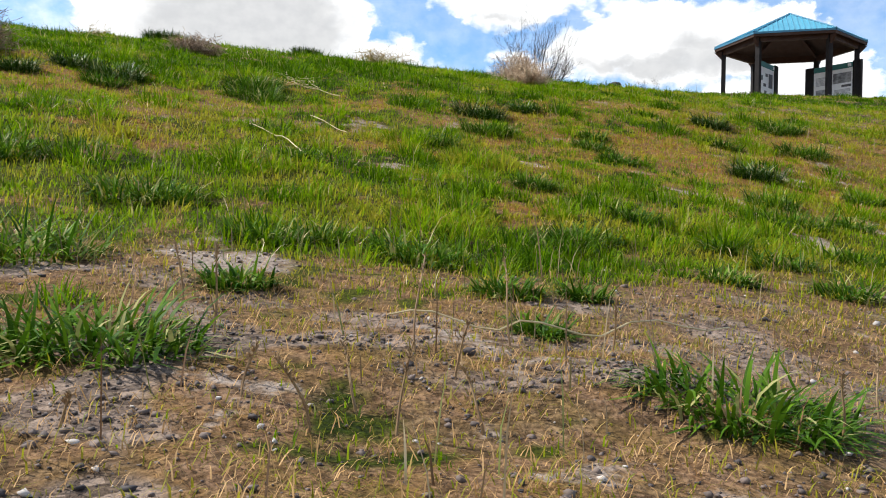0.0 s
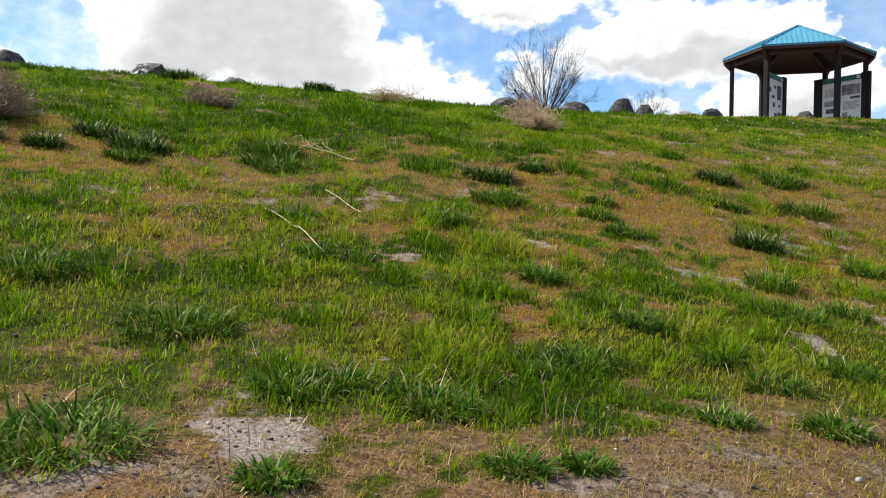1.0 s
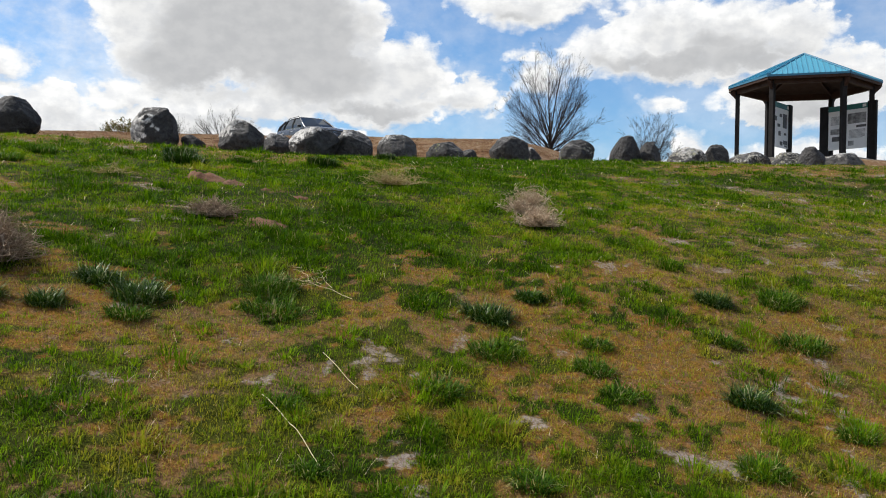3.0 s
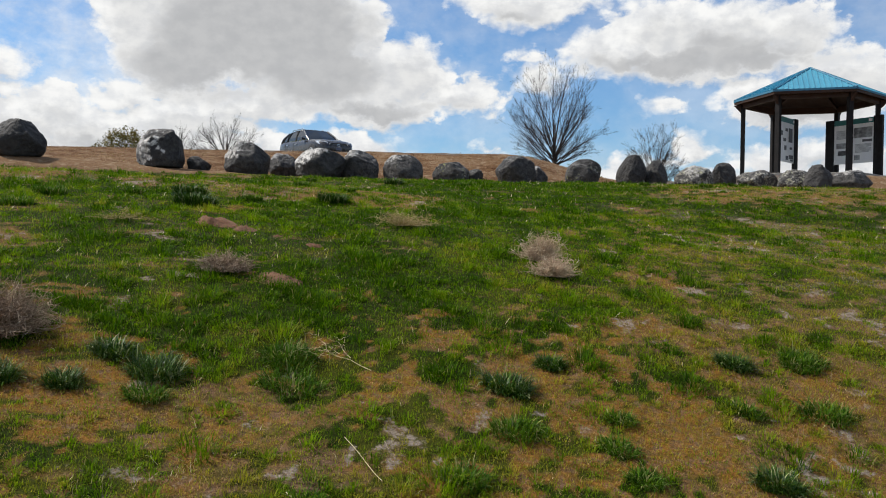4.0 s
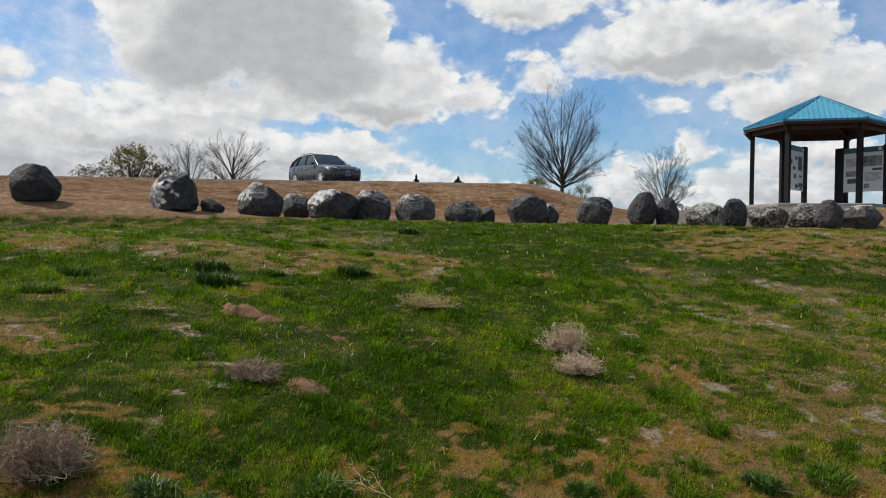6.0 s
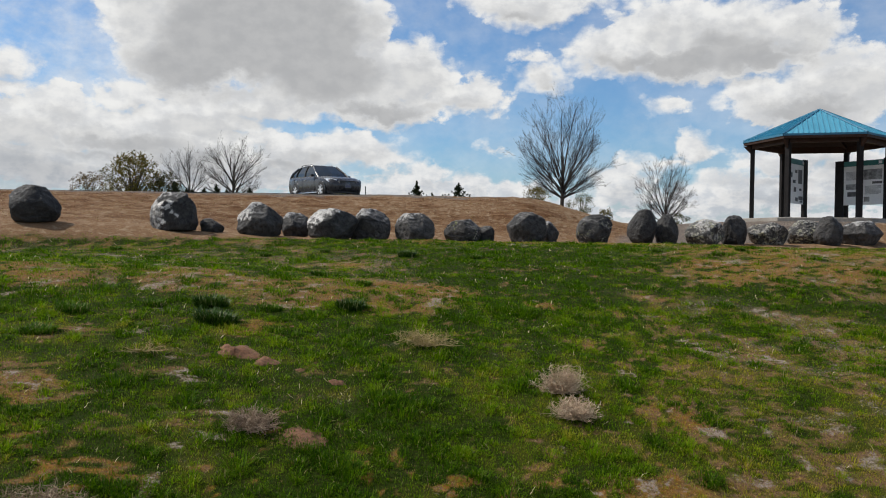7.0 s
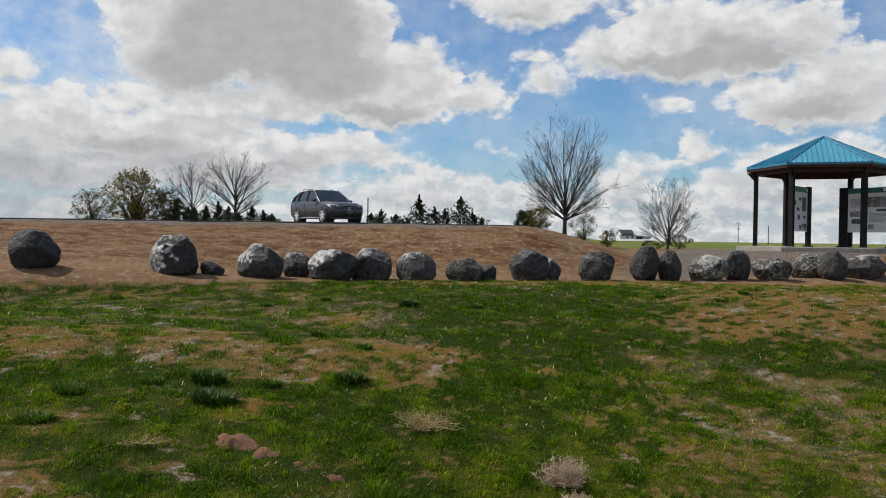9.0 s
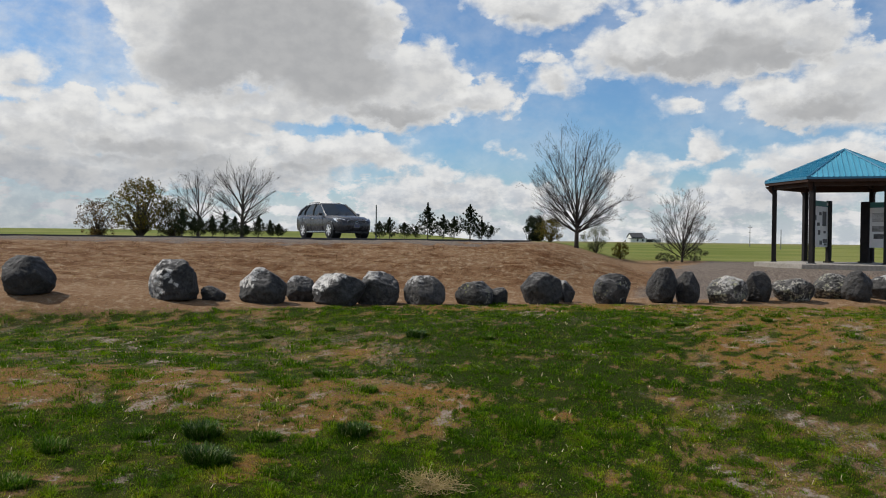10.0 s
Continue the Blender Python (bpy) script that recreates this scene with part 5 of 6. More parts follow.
leafy("leafy_tree", -25.0, 62.0, 6.1, 4.25, 2.5, 21, LEAF_OLIVE, "small olive-green tree coming into leaf behind the road", "tree", "trees in leaf behind the road", clumps=330, per=20, size=0.075, base=0.16, lump=0.6)
leafy("leafy_shrub", -28.3, 62.5, 6.1, 2.7, 1.9, 22, LEAF_RUST, "thin reddish-brown shrub coming into leaf behind the road", "bush", "trees in leaf behind the road", clumps=190, per=20, size=0.06, base=0.03, lump=0.7)
leafy("leafy_shrub", -22.6, 62.0, 6.1, 2.9, 1.5, 23, LEAF_DULL, "dark olive shrubby growth behind the road", "bush", "trees in leaf behind the road", clumps=190, per=24, size=0.065, base=0.03, lump=0.7)
for i, (cx, cy, ch, cw) in enumerate([(-4.89, 75, 3.0, 0.9), (-3.6, 76, 2.0, 0.8), (-1.22, 75, 2.9, 1.1), (-2.6, 75, 1.8, 0.8), (-8.2, 75, 1.7, 0.75), (-7.0, 76, 1.3, 0.8), (-9.2, 76, 1.4, 0.7), (0.6, 76, 1.1, 0.7), (-6.0, 76, 1.0, 0.7), (-0.2, 76, 1.6, 0.7),
                                   (-21.2, 60, 1.7, 0.55), (-20.5, 60.5, 1.2, 0.5), (-19.9, 60, 1.15, 0.55), (-19.2, 60.5, 1.3, 0.55), (-18.2, 60, 1.6, 0.5), (-17.6, 60.5, 1.25, 0.55), (-16.7, 60, 0.7, 0.45), (-15.8, 60, 1.3, 0.5), (-15.1, 60.5, 1.0, 0.5), (-14.6, 61, 0.75, 0.4)]):
    conifer(cx, cy, gz(cx, cy), ch + 0.25, cw * 1.55, 40 + i)
leafy("bush", 6.7, 110, gz(6.7, 110), 3.2, 1.5, 31, LEAF_DARK, "dark rounded evergreen in the far field", clumps=150, size=0.10, per=50, base=0.02)
leafy("bush", 6.1, 49, gz(6.1, 49), 1.5, 0.9, 32, LEAF_SAGE, "olive green shrub at the foot of the tree", clumps=100, per=36, size=0.03)
leafy("bush", 3.6, 50, gz(3.6, 50), 1.4, 1.0, 33, LEAF_OLIVE, "brownish shrub at the foot of the tree", clumps=130, per=50, size=0.03)
leafy("bush", 7.3, 48, gz(7.3, 48), 0.95, 0.5, 34, LEAF_OLIVE, "small dark shrub beside the gravel", clumps=70, size=0.025)
leafy("bush", 10.9, 46.5, gz(10.9, 46.5), 0.75, 0.9, 35, LEAF_SAGE, "low sage shrub beside the small tree", clumps=70, size=0.022)
leafy("bush", 9.5, 46.8, gz(9.5, 46.8), 0.5, 0.8, 36, LEAF_SAGE, "low sage shrub beside the small tree", clumps=60, size=0.022)


# ---- far things
def pole(x, y, height, arms, label):
    t = thing("utility_pole", pose(x, y, gz(x, y)), label, "utility pole")
    part("shaft", Shape().tube([(0, 0, -0.3), (0, 0, height)], [0.09, 0.06], 8), STEEL, t)
    for z, w in arms:
        part("crossarm", Shape().box(-w, w, -0.04, 0.04, z - 0.04, z + 0.04), STEEL, t)
        for a in (-0.9, 0.9):
            part("insulator", Shape().tube([(a * w, 0, z + 0.06), (a * w, 0, z + 0.24)], [0.05, 0.04], 6), STEEL, t)
    return t


pole(61.5, 200, 4.9, [(4.4, 0.5), (3.2, 0.3)], "thin utility pole far off in the field")
pole(51.2, 150, 3.4, [], "bare thin post far off in the field")
pole(-11.2, 90, 3.6, [], "short utility pole behind the road")


def farm_house():
    x, y = 46.6, 260
    t = thing("house", pose(x, y, gz(x, y) + 0.55, 0, 0, 12) @ Matrix.Scale(0.72, 4), "white farmhouse with dark gabled roof in the far field", "house")
    part("wall", Shape().loft([[Vector((-3, a, b)) for a, b in ((-2.5, 0), (2.5, 0), (2.5, 2.1), (0, 3.6), (-2.5, 2.1))], [Vector((2.2, a, b)) for a, b in ((-2.5, 0), (2.5, 0), (2.5, 2.1), (0, 3.6), (-2.5, 2.1))]]), WHITE, t)
    for s in (-1, 1):
        part("roof", Shape().loft([[Vector((x_, s * 2.9, 1.9)), Vector((x_, 0, 3.75)), Vector((x_, 0, 3.95)), Vector((x_, s * 2.9, 2.1))] for x_ in (-3.3, 2.5)]), SLATE, t)
    part("porch", Shape().box(-4.2, 2.6, -4.2, -2.5, 0, 1.5), WHITE, t)
    part("porch_roof", Shape().box(-4.5, 2.9, -4.5, -2.4, 1.5, 1.7), SLATE, t)
    for a in (-1.6, 0.6):
        w = part("window", Shape().box(a, a + 0.8, -4.23, -4.19, 0.4, 1.3), GLASS, t)
    g = gz(54, 262)
    h = thing("shed", pose(50.2, 262, g + 0.6) @ Matrix.Scale(0.42, 4), "low dark open shed beside the farmhouse", "shed")
    part("wall", Shape().box(-4.2, 4.2, -2, 2, 0, 2.0), SHED, h)
    part("roof", Shape().box(-4.6, 4.6, -2.4, 2.4, 2.0, 2.3), SLATE, h)
    # black sheet on the solid wall stands in for the shaded inside
    part("opening", Shape().box(-3.6, 3.6, -2.06, -2.0, 0.1, 1.7), TRIM, h)
    h = thing("shed", pose(54.2, 270, gz(54.2, 270) + 0.6) @ Matrix.Scale(0.36, 4), "pale grey sheet-metal shed in the far field", "shed")
    part("wall", Shape().box(-4.5, 4.5, -3, 3, 0, 2.4), SHED, h)
    part("roof", Shape().loft([[Vector((-4.7, a, b)) for a, b in ((-3.3, 2.4), (3.3, 2.4), (0, 3.6))], [Vector((4.7, a, b)) for a, b in ((-3.3, 2.4), (3.3, 2.4), (0, 3.6))]]), SHED, h)


farm_house()
# ---------------------------------------------------------------- grass and small things
rs = np.random.RandomState(7)


def blades(x, y, z, h, w, az, lean, curl):
    """Leaf blades as arrays: five points each, one quad and one triangle."""
    n = len(x)
    dx, dy = np.cos(az), np.sin(az)
    sx, sy = -dy, dx
    v = np.empty((n, 5, 3), np.float32)
    m = h * 0.55
    mx, mz = lean * m, m * np.sqrt(np.maximum(1 - np.minimum(lean, 0.95) ** 2, 0.1))
    tx, tz = mx + (lean + curl) * h * 0.45, mz + h * 0.45 * np.maximum(1 - (lean + curl) ** 2 * 0.55, -0.5)
    for k, (f, u, q) in enumerate(((-0.5, 0, 0), (0.5, 0, 0), (0.42, mx, mz), (-0.42, mx, mz), (0.0, tx, tz))):
        v[:, k, 0] = x + sx * w * f + dx * u
        v[:, k, 1] = y + sy * w * f + dy * u
        v[:, k, 2] = z + q - (0.01 if k < 2 else 0)
    return v


def blade_faces(n):
    base = np.arange(n)[:, None] * 5
    return (base + np.array([[0, 1, 2, 3, 3, 2, 4]])).ravel(), np.tile([4, 3], n)


def scatter(bands):
    """Random places in the wedge ahead: bands of (near, far, per square metre)."""
    xs, ys = [], []
    for a, b, per in bands:
        half = lambda q: 0.58 * q + 0.35
        n = int((half(a) + half(b)) * (b - a) * per)
        y = a + (b - a) * rs.rand(int(n * 1.3))
        keep = rs.rand(len(y)) < half(y) / half(b)
        y = y[keep]
        xs.append((rs.rand(len(y)) * 2 - 1) * half(y)), ys.append(y)
    return np.concatenate(xs), np.concatenate(ys)


def clumps(bands, chosen, per, tall, wide, reach, deeper=0.0):
    """Bunches of blades that splay from a common foot: arrays of blades and a tint for each bunch."""
    x, y = scatter(bands)
    keep = rs.rand(len(x)) < chosen(x, y)
    x, y = x[keep], y[keep]
    size = 0.5 + 1.5 * rs.rand(len(x)) ** 3
    count = np.maximum((per * size * (0.7 + 0.6 * rs.rand(len(x)))).astype(int), 4)
    hue = np.clip(sward_hue(x, y) - deeper - 0.24 * smooth(0.9, 1.7, size) + 0.40 * (rs.rand(len(x)) - 0.5) + 0.35 * (1 - cover(x, y)["green"]), 0, 1)
    cx, cy, cs, ct = (np.repeat(v, count) for v in (x, y, size, hue))
    n = len(cx)
    a, q = rs.rand(n) * 6.28, np.sqrt(rs.rand(n))
    grow_ = 1 + 0.9 * smooth(6, 20, cy)
    px, py = cx + np.cos(a) * q * reach * cs * grow_, cy + np.sin(a) * q * reach * cs * grow_
    h = tall * cs * (0.5 + 0.8 * rs.rand(n)) * (1.15 - 0.45 * q)
    w = wide * (0.7 + 0.7 * rs.rand(n)) * (0.5 + 0.5 * smooth(1.0, 4.5, cy)) * (1 + 1.3 * smooth(4, 20, cy))
    v = blades(px, py, ground_z(px, py), h, w, a + rs.normal(0, 0.6, n), np.clip(0.22 + 0.65 * q + rs.normal(0, 0.18, n), 0, 0.95), 0.1 + rs.rand(n) * 0.8)
    return v, np.clip(ct + rs.normal(0, 0.08, n), 0, 1)


def build_lawn():
    # tall bunches
    def lively(x, y):
        c = cover(x, y)
        return c["green"] * (1 - c["dirt"]) * (0.15 + 0.30 * smooth(12, 16, y) + (0.85 - 0.30 * smooth(12, 16, y)) * smooth(0.42, 0.57, fbm(x, y, 2.2, 81, 3)))
    v1, t1 = clumps([(0.45, 2.5, 150), (2.5, 6, 160), (6, 10, 120), (10, 16, 74), (16, 28.5, 30)], lively, 26, 0.060, 0.0056, 0.045)

    # broad darker tussocks
    def tussocky(x, y):
        c = cover(x, y)
        return np.maximum(c["green"], 0.35) * (1 - c["dirt"]) * (1 - c["bare"]) * (0.10 + 0.90 * smooth(0.46, 0.58, fbm(x, y, 1.0, 91, 3)))
    v3, t3 = clumps([(3.0, 6, 12), (6, 10, 12), (10, 16, 8), (16, 28.5, 2.5)], tussocky, 100, 0.075, 0.0060, 0.095, 0.16)
    # low sward between them
    x, y = scatter([(0.45, 2.5, 3000), (2.5, 6, 3200), (6, 10, 2300), (10, 16, 1450), (16, 28.5, 640)])
    c = cover(x, y)
    keep = rs.rand(len(x)) < np.maximum(c["green"], (0.62 - 0.28 * smooth(3.2, 2.0, y)) * (1 - 0.7 * c["gravel"]) * (1 - 0.35 * c["parch"])) * (1 - c["dirt"]) * (1 - c["bare"])
    x, y, yellow = x[keep], y[keep], 1 - c["green"][keep]
    n = len(x)
    h = (0.018 + 0.034 * rs.rand(n) ** 1.4) * (0.65 + 0.35 * smooth(1.5, 3.5, y))
    w = (0.0032 + 0.0034 * rs.rand(n)) * (0.5 + 0.5 * smooth(1.0, 4.5, y)) * (1 + 1.2 * smooth(5, 20, y))
    v2 = blades(x, y, ground_z(x, y), h, w, rs.rand(n) * 6.28, 0.15 + 0.75 * rs.rand(n), rs.rand(n) * 0.7)
    t2 = np.clip(sward_hue(x, y) + 0.30 * (rs.rand(n) - 0.5) + 0.55 * yellow, 0, 1)
    v = np.concatenate([v1, v2, v3])
    f, s = blade_faces(len(v))
    stuff_mesh("grass", v.reshape(-1, 3), f, s, GRASS, "short green grass covering the bank in uneven bunches", "grass", tint=np.repeat(np.concatenate([t1, t2, t3]), 5))

    # dry thatch
    def parched(x, y):
        c = cover(x, y)
        return (1 - c["green"]) * (1 - 0.9 * c["bare"]) * (1 - c["dirt"]) * (0.3 + 0.7 * smooth(0.4, 0.6, fbm(x, y, 3.0, 85, 3)))
    v1, t1 = clumps([(0.45, 2.5, 45), (2.5, 6, 80), (6, 10, 55), (10, 16, 30), (16, 28.5, 24)], parched, 16, 0.028, 0.0028, 0.060)
    x, y = scatter([(0.45, 2.5, 9000), (2.5, 6, 3000), (6, 10, 1800), (10, 16, 850), (16, 34.5, 300)])
    c = cover(x, y)
    want = (1 - c["green"]) * (1 - 0.85 * c["bare"]) * (1 - c["dirt"] * (1 - 0.5 * c["tan"])) * (1 - 0.5 * c["gravel"]) * (0.35 + 0.65 * smooth(0.4, 0.6, fbm(x, y, 7.0, 83, 2)))
    keep = rs.rand(len(x)) < want
    x, y = x[keep], y[keep]
    n = len(x)
    h = (0.014 + 0.034 * rs.rand(n) ** 1.6) * (1.1 - 0.1 * smooth(1.6, 3.0, y))
    w = (0.0018 + 0.0022 * rs.rand(n)) * (0.6 + 0.4 * smooth(1.0, 4.0, y)) * (1 + 1.8 * smooth(4, 20, y))
    v2 = blades(x, y, ground_z(x, y), h, w, rs.rand(n) * 6.28, 0.72 + 0.25 * rs.rand(n), rs.rand(n) * 0.6)
    t2 = np.clip(0.7 * fbm(x, y, 2.6, 145, 3) + 0.5 * (rs.rand(n) - 0.2) + 0.10 * smooth(3.2, 2.0, y), 0, 1)
    v = np.concatenate([v1, v2])
    f, s = blade_faces(len(v))
    stuff_mesh("dry_grass", v.reshape(-1, 3), f, s, STRAW, "dry orange-brown thatch between the green grass", "dry grass", tint=np.repeat(np.concatenate([t1, t2]), 5))
    # pale flecks of dead stem where the turf is worn
    x, y = scatter([(2.0, 6.0, 70), (6.0, 14.0, 26), (14.0, 27.0, 14)])
    c = cover(x, y)
    spot = smooth(0.54, 0.70, fbm(x, y, 1.1, 161, 4))
    keep = rs.rand(len(x)) < (0.08 + 0.9 * np.maximum(c["bare"], spot * 0.7)) * (1 - c["dirt"])
    x, y = x[keep], y[keep]
    n = len(x)
    v = blades(x, y, ground_z(x, y) + 0.022, 0.04 + 0.10 * rs.rand(n) ** 2, (0.0013 + 0.0016 * rs.rand(n)) * (1 + 4.0 * smooth(4, 18, y)), rs.rand(n) * 6.28, 0.80 + 0.15 * rs.rand(n), rs.rand(n) * 0.5)
    f, s = blade_faces(n)
    stuff_mesh("dead_stems", v.reshape(-1, 3), f, s, STRAW_PALE, "pale dead stems strewn over the worn turf", "dry stalk")
    # matted straw on the berm
    x, y = scatter([(24.5, 35.0, 150)])
    c = cover(x, y)
    keep = rs.rand(len(x)) < c["dirt"] * (0.12 + 0.88 * c["tan"]) * (1 - c["gravel"])
    x, y = x[keep], y[keep]
    n = len(x)
    v = blades(x, y, ground_z(x, y), 0.05 + 0.08 * rs.rand(n), 0.008 + 0.012 * rs.rand(n), rs.rand(n) * 6.28, 0.93 + 0.05 * rs.rand(n), 0.1 + rs.rand(n) * 0.4)
    f, s = blade_faces(n)
    stuff_mesh("straw_litter", v.reshape(-1, 3), f, s, LITTER, "dry rust-brown straw matted on the dirt berm", "dry grass", tint=np.repeat(np.clip(1.4 * (fbm(x, y, 1.1, 147, 3) - 0.3) + 0.4 * (rs.rand(n) - 0.3), 0, 1), 5))
    # thin upright seed stalks
    x, y = scatter([(0.5, 2.2, 32), (2.2, 5, 30), (5, 12, 14), (12, 26, 3)])
    keep = rs.rand(len(x)) < 1 - cover(x, y)["dirt"]
    x, y = x[keep], y[keep]
    n = len(x)
    h = 0.06 + 0.12 * rs.rand(n) ** 1.5
    v = blades(x, y, ground_z(x, y), h, 0.0020 + 0.0016 * rs.rand(n), rs.rand(n) * 6.28, 0.05 + 0.4 * rs.rand(n), rs.rand(n) * 0.4)
    f, s = blade_faces(n)
    stuff_mesh("seed_stalks", v.reshape(-1, 3), f, s, STALK, "thin dry seed stalks standing in the grass", "dry stalk")


build_lawn()

# big tufts: x, y, radius
TUFTS = [(-0.08, 5.81, 0.17), (0.31, 6.57, 0.20), (1.10, 6.53, 0.15), (1.23, 6.14, 0.14), (2.38, 7.44, 0.15), (3.13, 7.56, 0.22),
         (0.49, 4.72, 0.13), (-1.93, 3.73, 0.18), (-1.63, 7.28, 0.25), (1.19, 6.99, 0.12), (3.31, 8.56, 0.21), (-2.51, 6.29, 0.16), (-1.09, 5.24, 0.11), (2.02, 5.33, 0.17), (-1.05, 2.11, 0.22),
         (0.98, 2.94, 0.09), (1.42, 3.00, 0.11), (-0.09, 2.80, 0.17), (-0.57, 2.72, 0.13), (0.45, 3.33, 0.15), (0.92, 4.10, 0.14), (-0.77, 4.50, 0.09)]
TUFTS_MORE = [(-0.57, 1.38, 0.17), (0.51, 1.37, 0.16), (0.18, 2.27, 0.09), (1.24, 3.73, 0.13), (1.79, 3.74, 0.14), (0.39, 2.35, 0.07), (-0.42, 2.87, 0.11), (0.22, 1.84, 0.06), 
              (-6.30, 12.45, 0.24), (-3.50, 13.40, 0.15), (-3.28, 16.70, 0.16), (-0.20, 20.54, 0.16), (-2.30, 15.90, 0.15),
              (-5.25, 13.05, 0.16), (-6.25, 11.40, 0.22), (1.87, 4.59, 0.20), (-0.47, 2.00, 0.08), (-1.50, 6.84, 0.24), (-1.66, 7.35, 0.20), ]
TUFTS_REST = [(3.23, 8.42, 0.18), (0.70, 7.79, 0.12), (-1.15, 3.30, 0.20), (0.56, 3.49, 0.15), (1.35, 3.42, 0.14), (2.31, 4.89, 0.14), (2.96, 6.10, 0.14),
              (3.9, 20.0, 0.16), (3.0, 21.0, 0.14), (4.6, 22.4, 0.14), (6.0, 22.0, 0.12), (2.6, 20.4, 0.12), (-7.6, 19.2, 0.12), (-9.0, 20.6, 0.13), (-5.2, 20.2, 0.12), (-3.9, 21.0, 0.12), (7.0, 23.2, 0.13)]
# the darkest and densest of them
DARK_TUFTS = [(-2.28, 13.85, 0.22), (-4.45, 13.30, 0.26), (-4.12, 12.50, 0.28), (-2.57, 6.68, 0.22), (-3.15, 6.30, 0.15), (-3.62, 6.20, 0.17), (-1.84, 20.6, 0.20), (-3.00, 6.88, 0.16), (0.28, 7.25, 0.20), (2.30, 6.38, 0.18), (0.70, 7.79, 0.12), (2.53, 8.31, 0.18)]


def arching(x, y, z, h, w, az, tilt, bend):
    """Long leaves that rise and bow over, in four lengths."""
    n, k = len(x), 5
    dx, dy = np.cos(az), np.sin(az)
    v = np.empty((n, 9, 3), np.float32)
    u, q = np.zeros(n), np.zeros(n)
    for i in range(k):
        wide = w * (0.42, 0.5, 0.42, 0.26, 0.0)[i]
        if i:
            a = tilt + bend * (i - 0.5) / (k - 1)
            u, q = u + np.sin(a) * h / (k - 1), q + np.cos(a) * h / (k - 1)
        for s, sign in enumerate((-1, 1) if i < k - 1 else (0,)):
            v[:, 2 * i + s, 0] = x + dx * u - dy * wide * sign
            v[:, 2 * i + s, 1] = y + dy * u + dx * wide * sign
            v[:, 2 * i + s, 2] = z + np.maximum(q, 0.004) - (0.012 if i == 0 else 0)
    base = np.arange(n)[:, None] * 9
    f = (base + np.array([[0, 1, 3, 2, 2, 3, 5, 4, 4, 5, 7, 6, 6, 7, 8]])).ravel()
    return v, f, np.tile([4, 4, 4, 3], n)


def grass_tuft(x, y, r, mat=TUFT):
    n = int((200 + 1600 * r) * (1.5 if mat is TUFT_DARK else 1.0))
    a, q = rs.rand(n) * 6.28, np.sqrt(rs.rand(n)) * r * 0.75
    lobed = 0.65 + 0.7 * fbm(np.cos(a) + 9 * x, np.sin(a) + 9 * y, 1.7, 201, 3)
    px, py = x + np.cos(a) * q * 1.35 * lobed, y + np.sin(a) * q * 1.05 * lobed
    far = smooth(9, 13, y)
    h = ((0.62 if mat is TUFT_DARK else 0.46) * r + 0.04) * (0.35 + 0.95 * rs.rand(n)) * (1 - 0.1 * far)
    w = (0.0045 + 0.0045 * rs.rand(n)) * (1 + 1.1 * smooth(4, 16, y))
    v, f, s = arching(px, py, ground_z(px, py), h, w, a + rs.normal(0, 0.9, n), (0.15 + 0.9 * rs.rand(n) ** 1.1) * (1 - 0.5 * far) * (1 + 0.35 * smooth(5, 3, y)), (0.4 + 1.8 * rs.rand(n)) * (1 - 0.5 * far))
    ob = stuff_mesh("grass_tuft", v.reshape(-1, 3), f, s, mat, "dense dark green tussock of coarse grass" if mat is TUFT_DARK else "loose tuft of broad arching green grass", "grass tuft")
    del ob["kind"]
    ob["group"] = "tufts on the bank"
    return ob


for row in TUFTS + TUFTS_MORE + TUFTS_REST:
    grass_tuft(*row)
for row in DARK_TUFTS:
    grass_tuft(*row, TUFT_DARK)


def dead_shrub(x, y, wide, height, seed, label, mat=DEAD, count=150):
    """A tangle of dry grey-brown twigs."""
    rng = random.Random(seed)
    sh = Shape()
    for k in range(count):
        a, tilt = rng.uniform(0, 6.28), math.acos(rng.uniform(0.05, 1.0))
        d = Vector((math.sin(tilt) * math.cos(a), math.sin(tilt) * math.sin(a), math.cos(tilt)))
        p, reach = Vector((rng.gauss(0, 0.05), rng.gauss(0, 0.05), 0.0)), rng.uniform(0.6, 1.0)
        pts = [p]
        for i in range(3):
            d = (d + Vector((rng.gauss(0, 0.28), rng.gauss(0, 0.28), rng.gauss(0, 0.22)))).normalized()
            p = p + Vector((d.x * wide, d.y * wide, abs(d.z) * height)) * reach / 3
            pts.append(p)
        sh.tube(pts, [0.0042, 0.0036, 0.003, 0.0016], 3, caps=False)
        for i in (1, 2, 3):
            for _ in range(3):
                e = Vector((rng.gauss(0, 1), rng.gauss(0, 1), rng.gauss(0.2, 0.8))).normalized()
                q = pts[i] + e * wide * rng.uniform(0.12, 0.3)
                q.z = max(q.z, 0.0)
                sh.tube([pts[i], (pts[i] + q) / 2 + Vector((rng.gauss(0, 0.01), rng.gauss(0, 0.01), 0)), q], [0.0026, 0.0022, 0.0012], 3, caps=False)
    ob = part("dead_shrub", sh, mat)
    ob.matrix_world = pose(x, y, gz(x, y) - 0.01)
    return tagged(ob, label, "shrub", "dead shrubs on the bank")


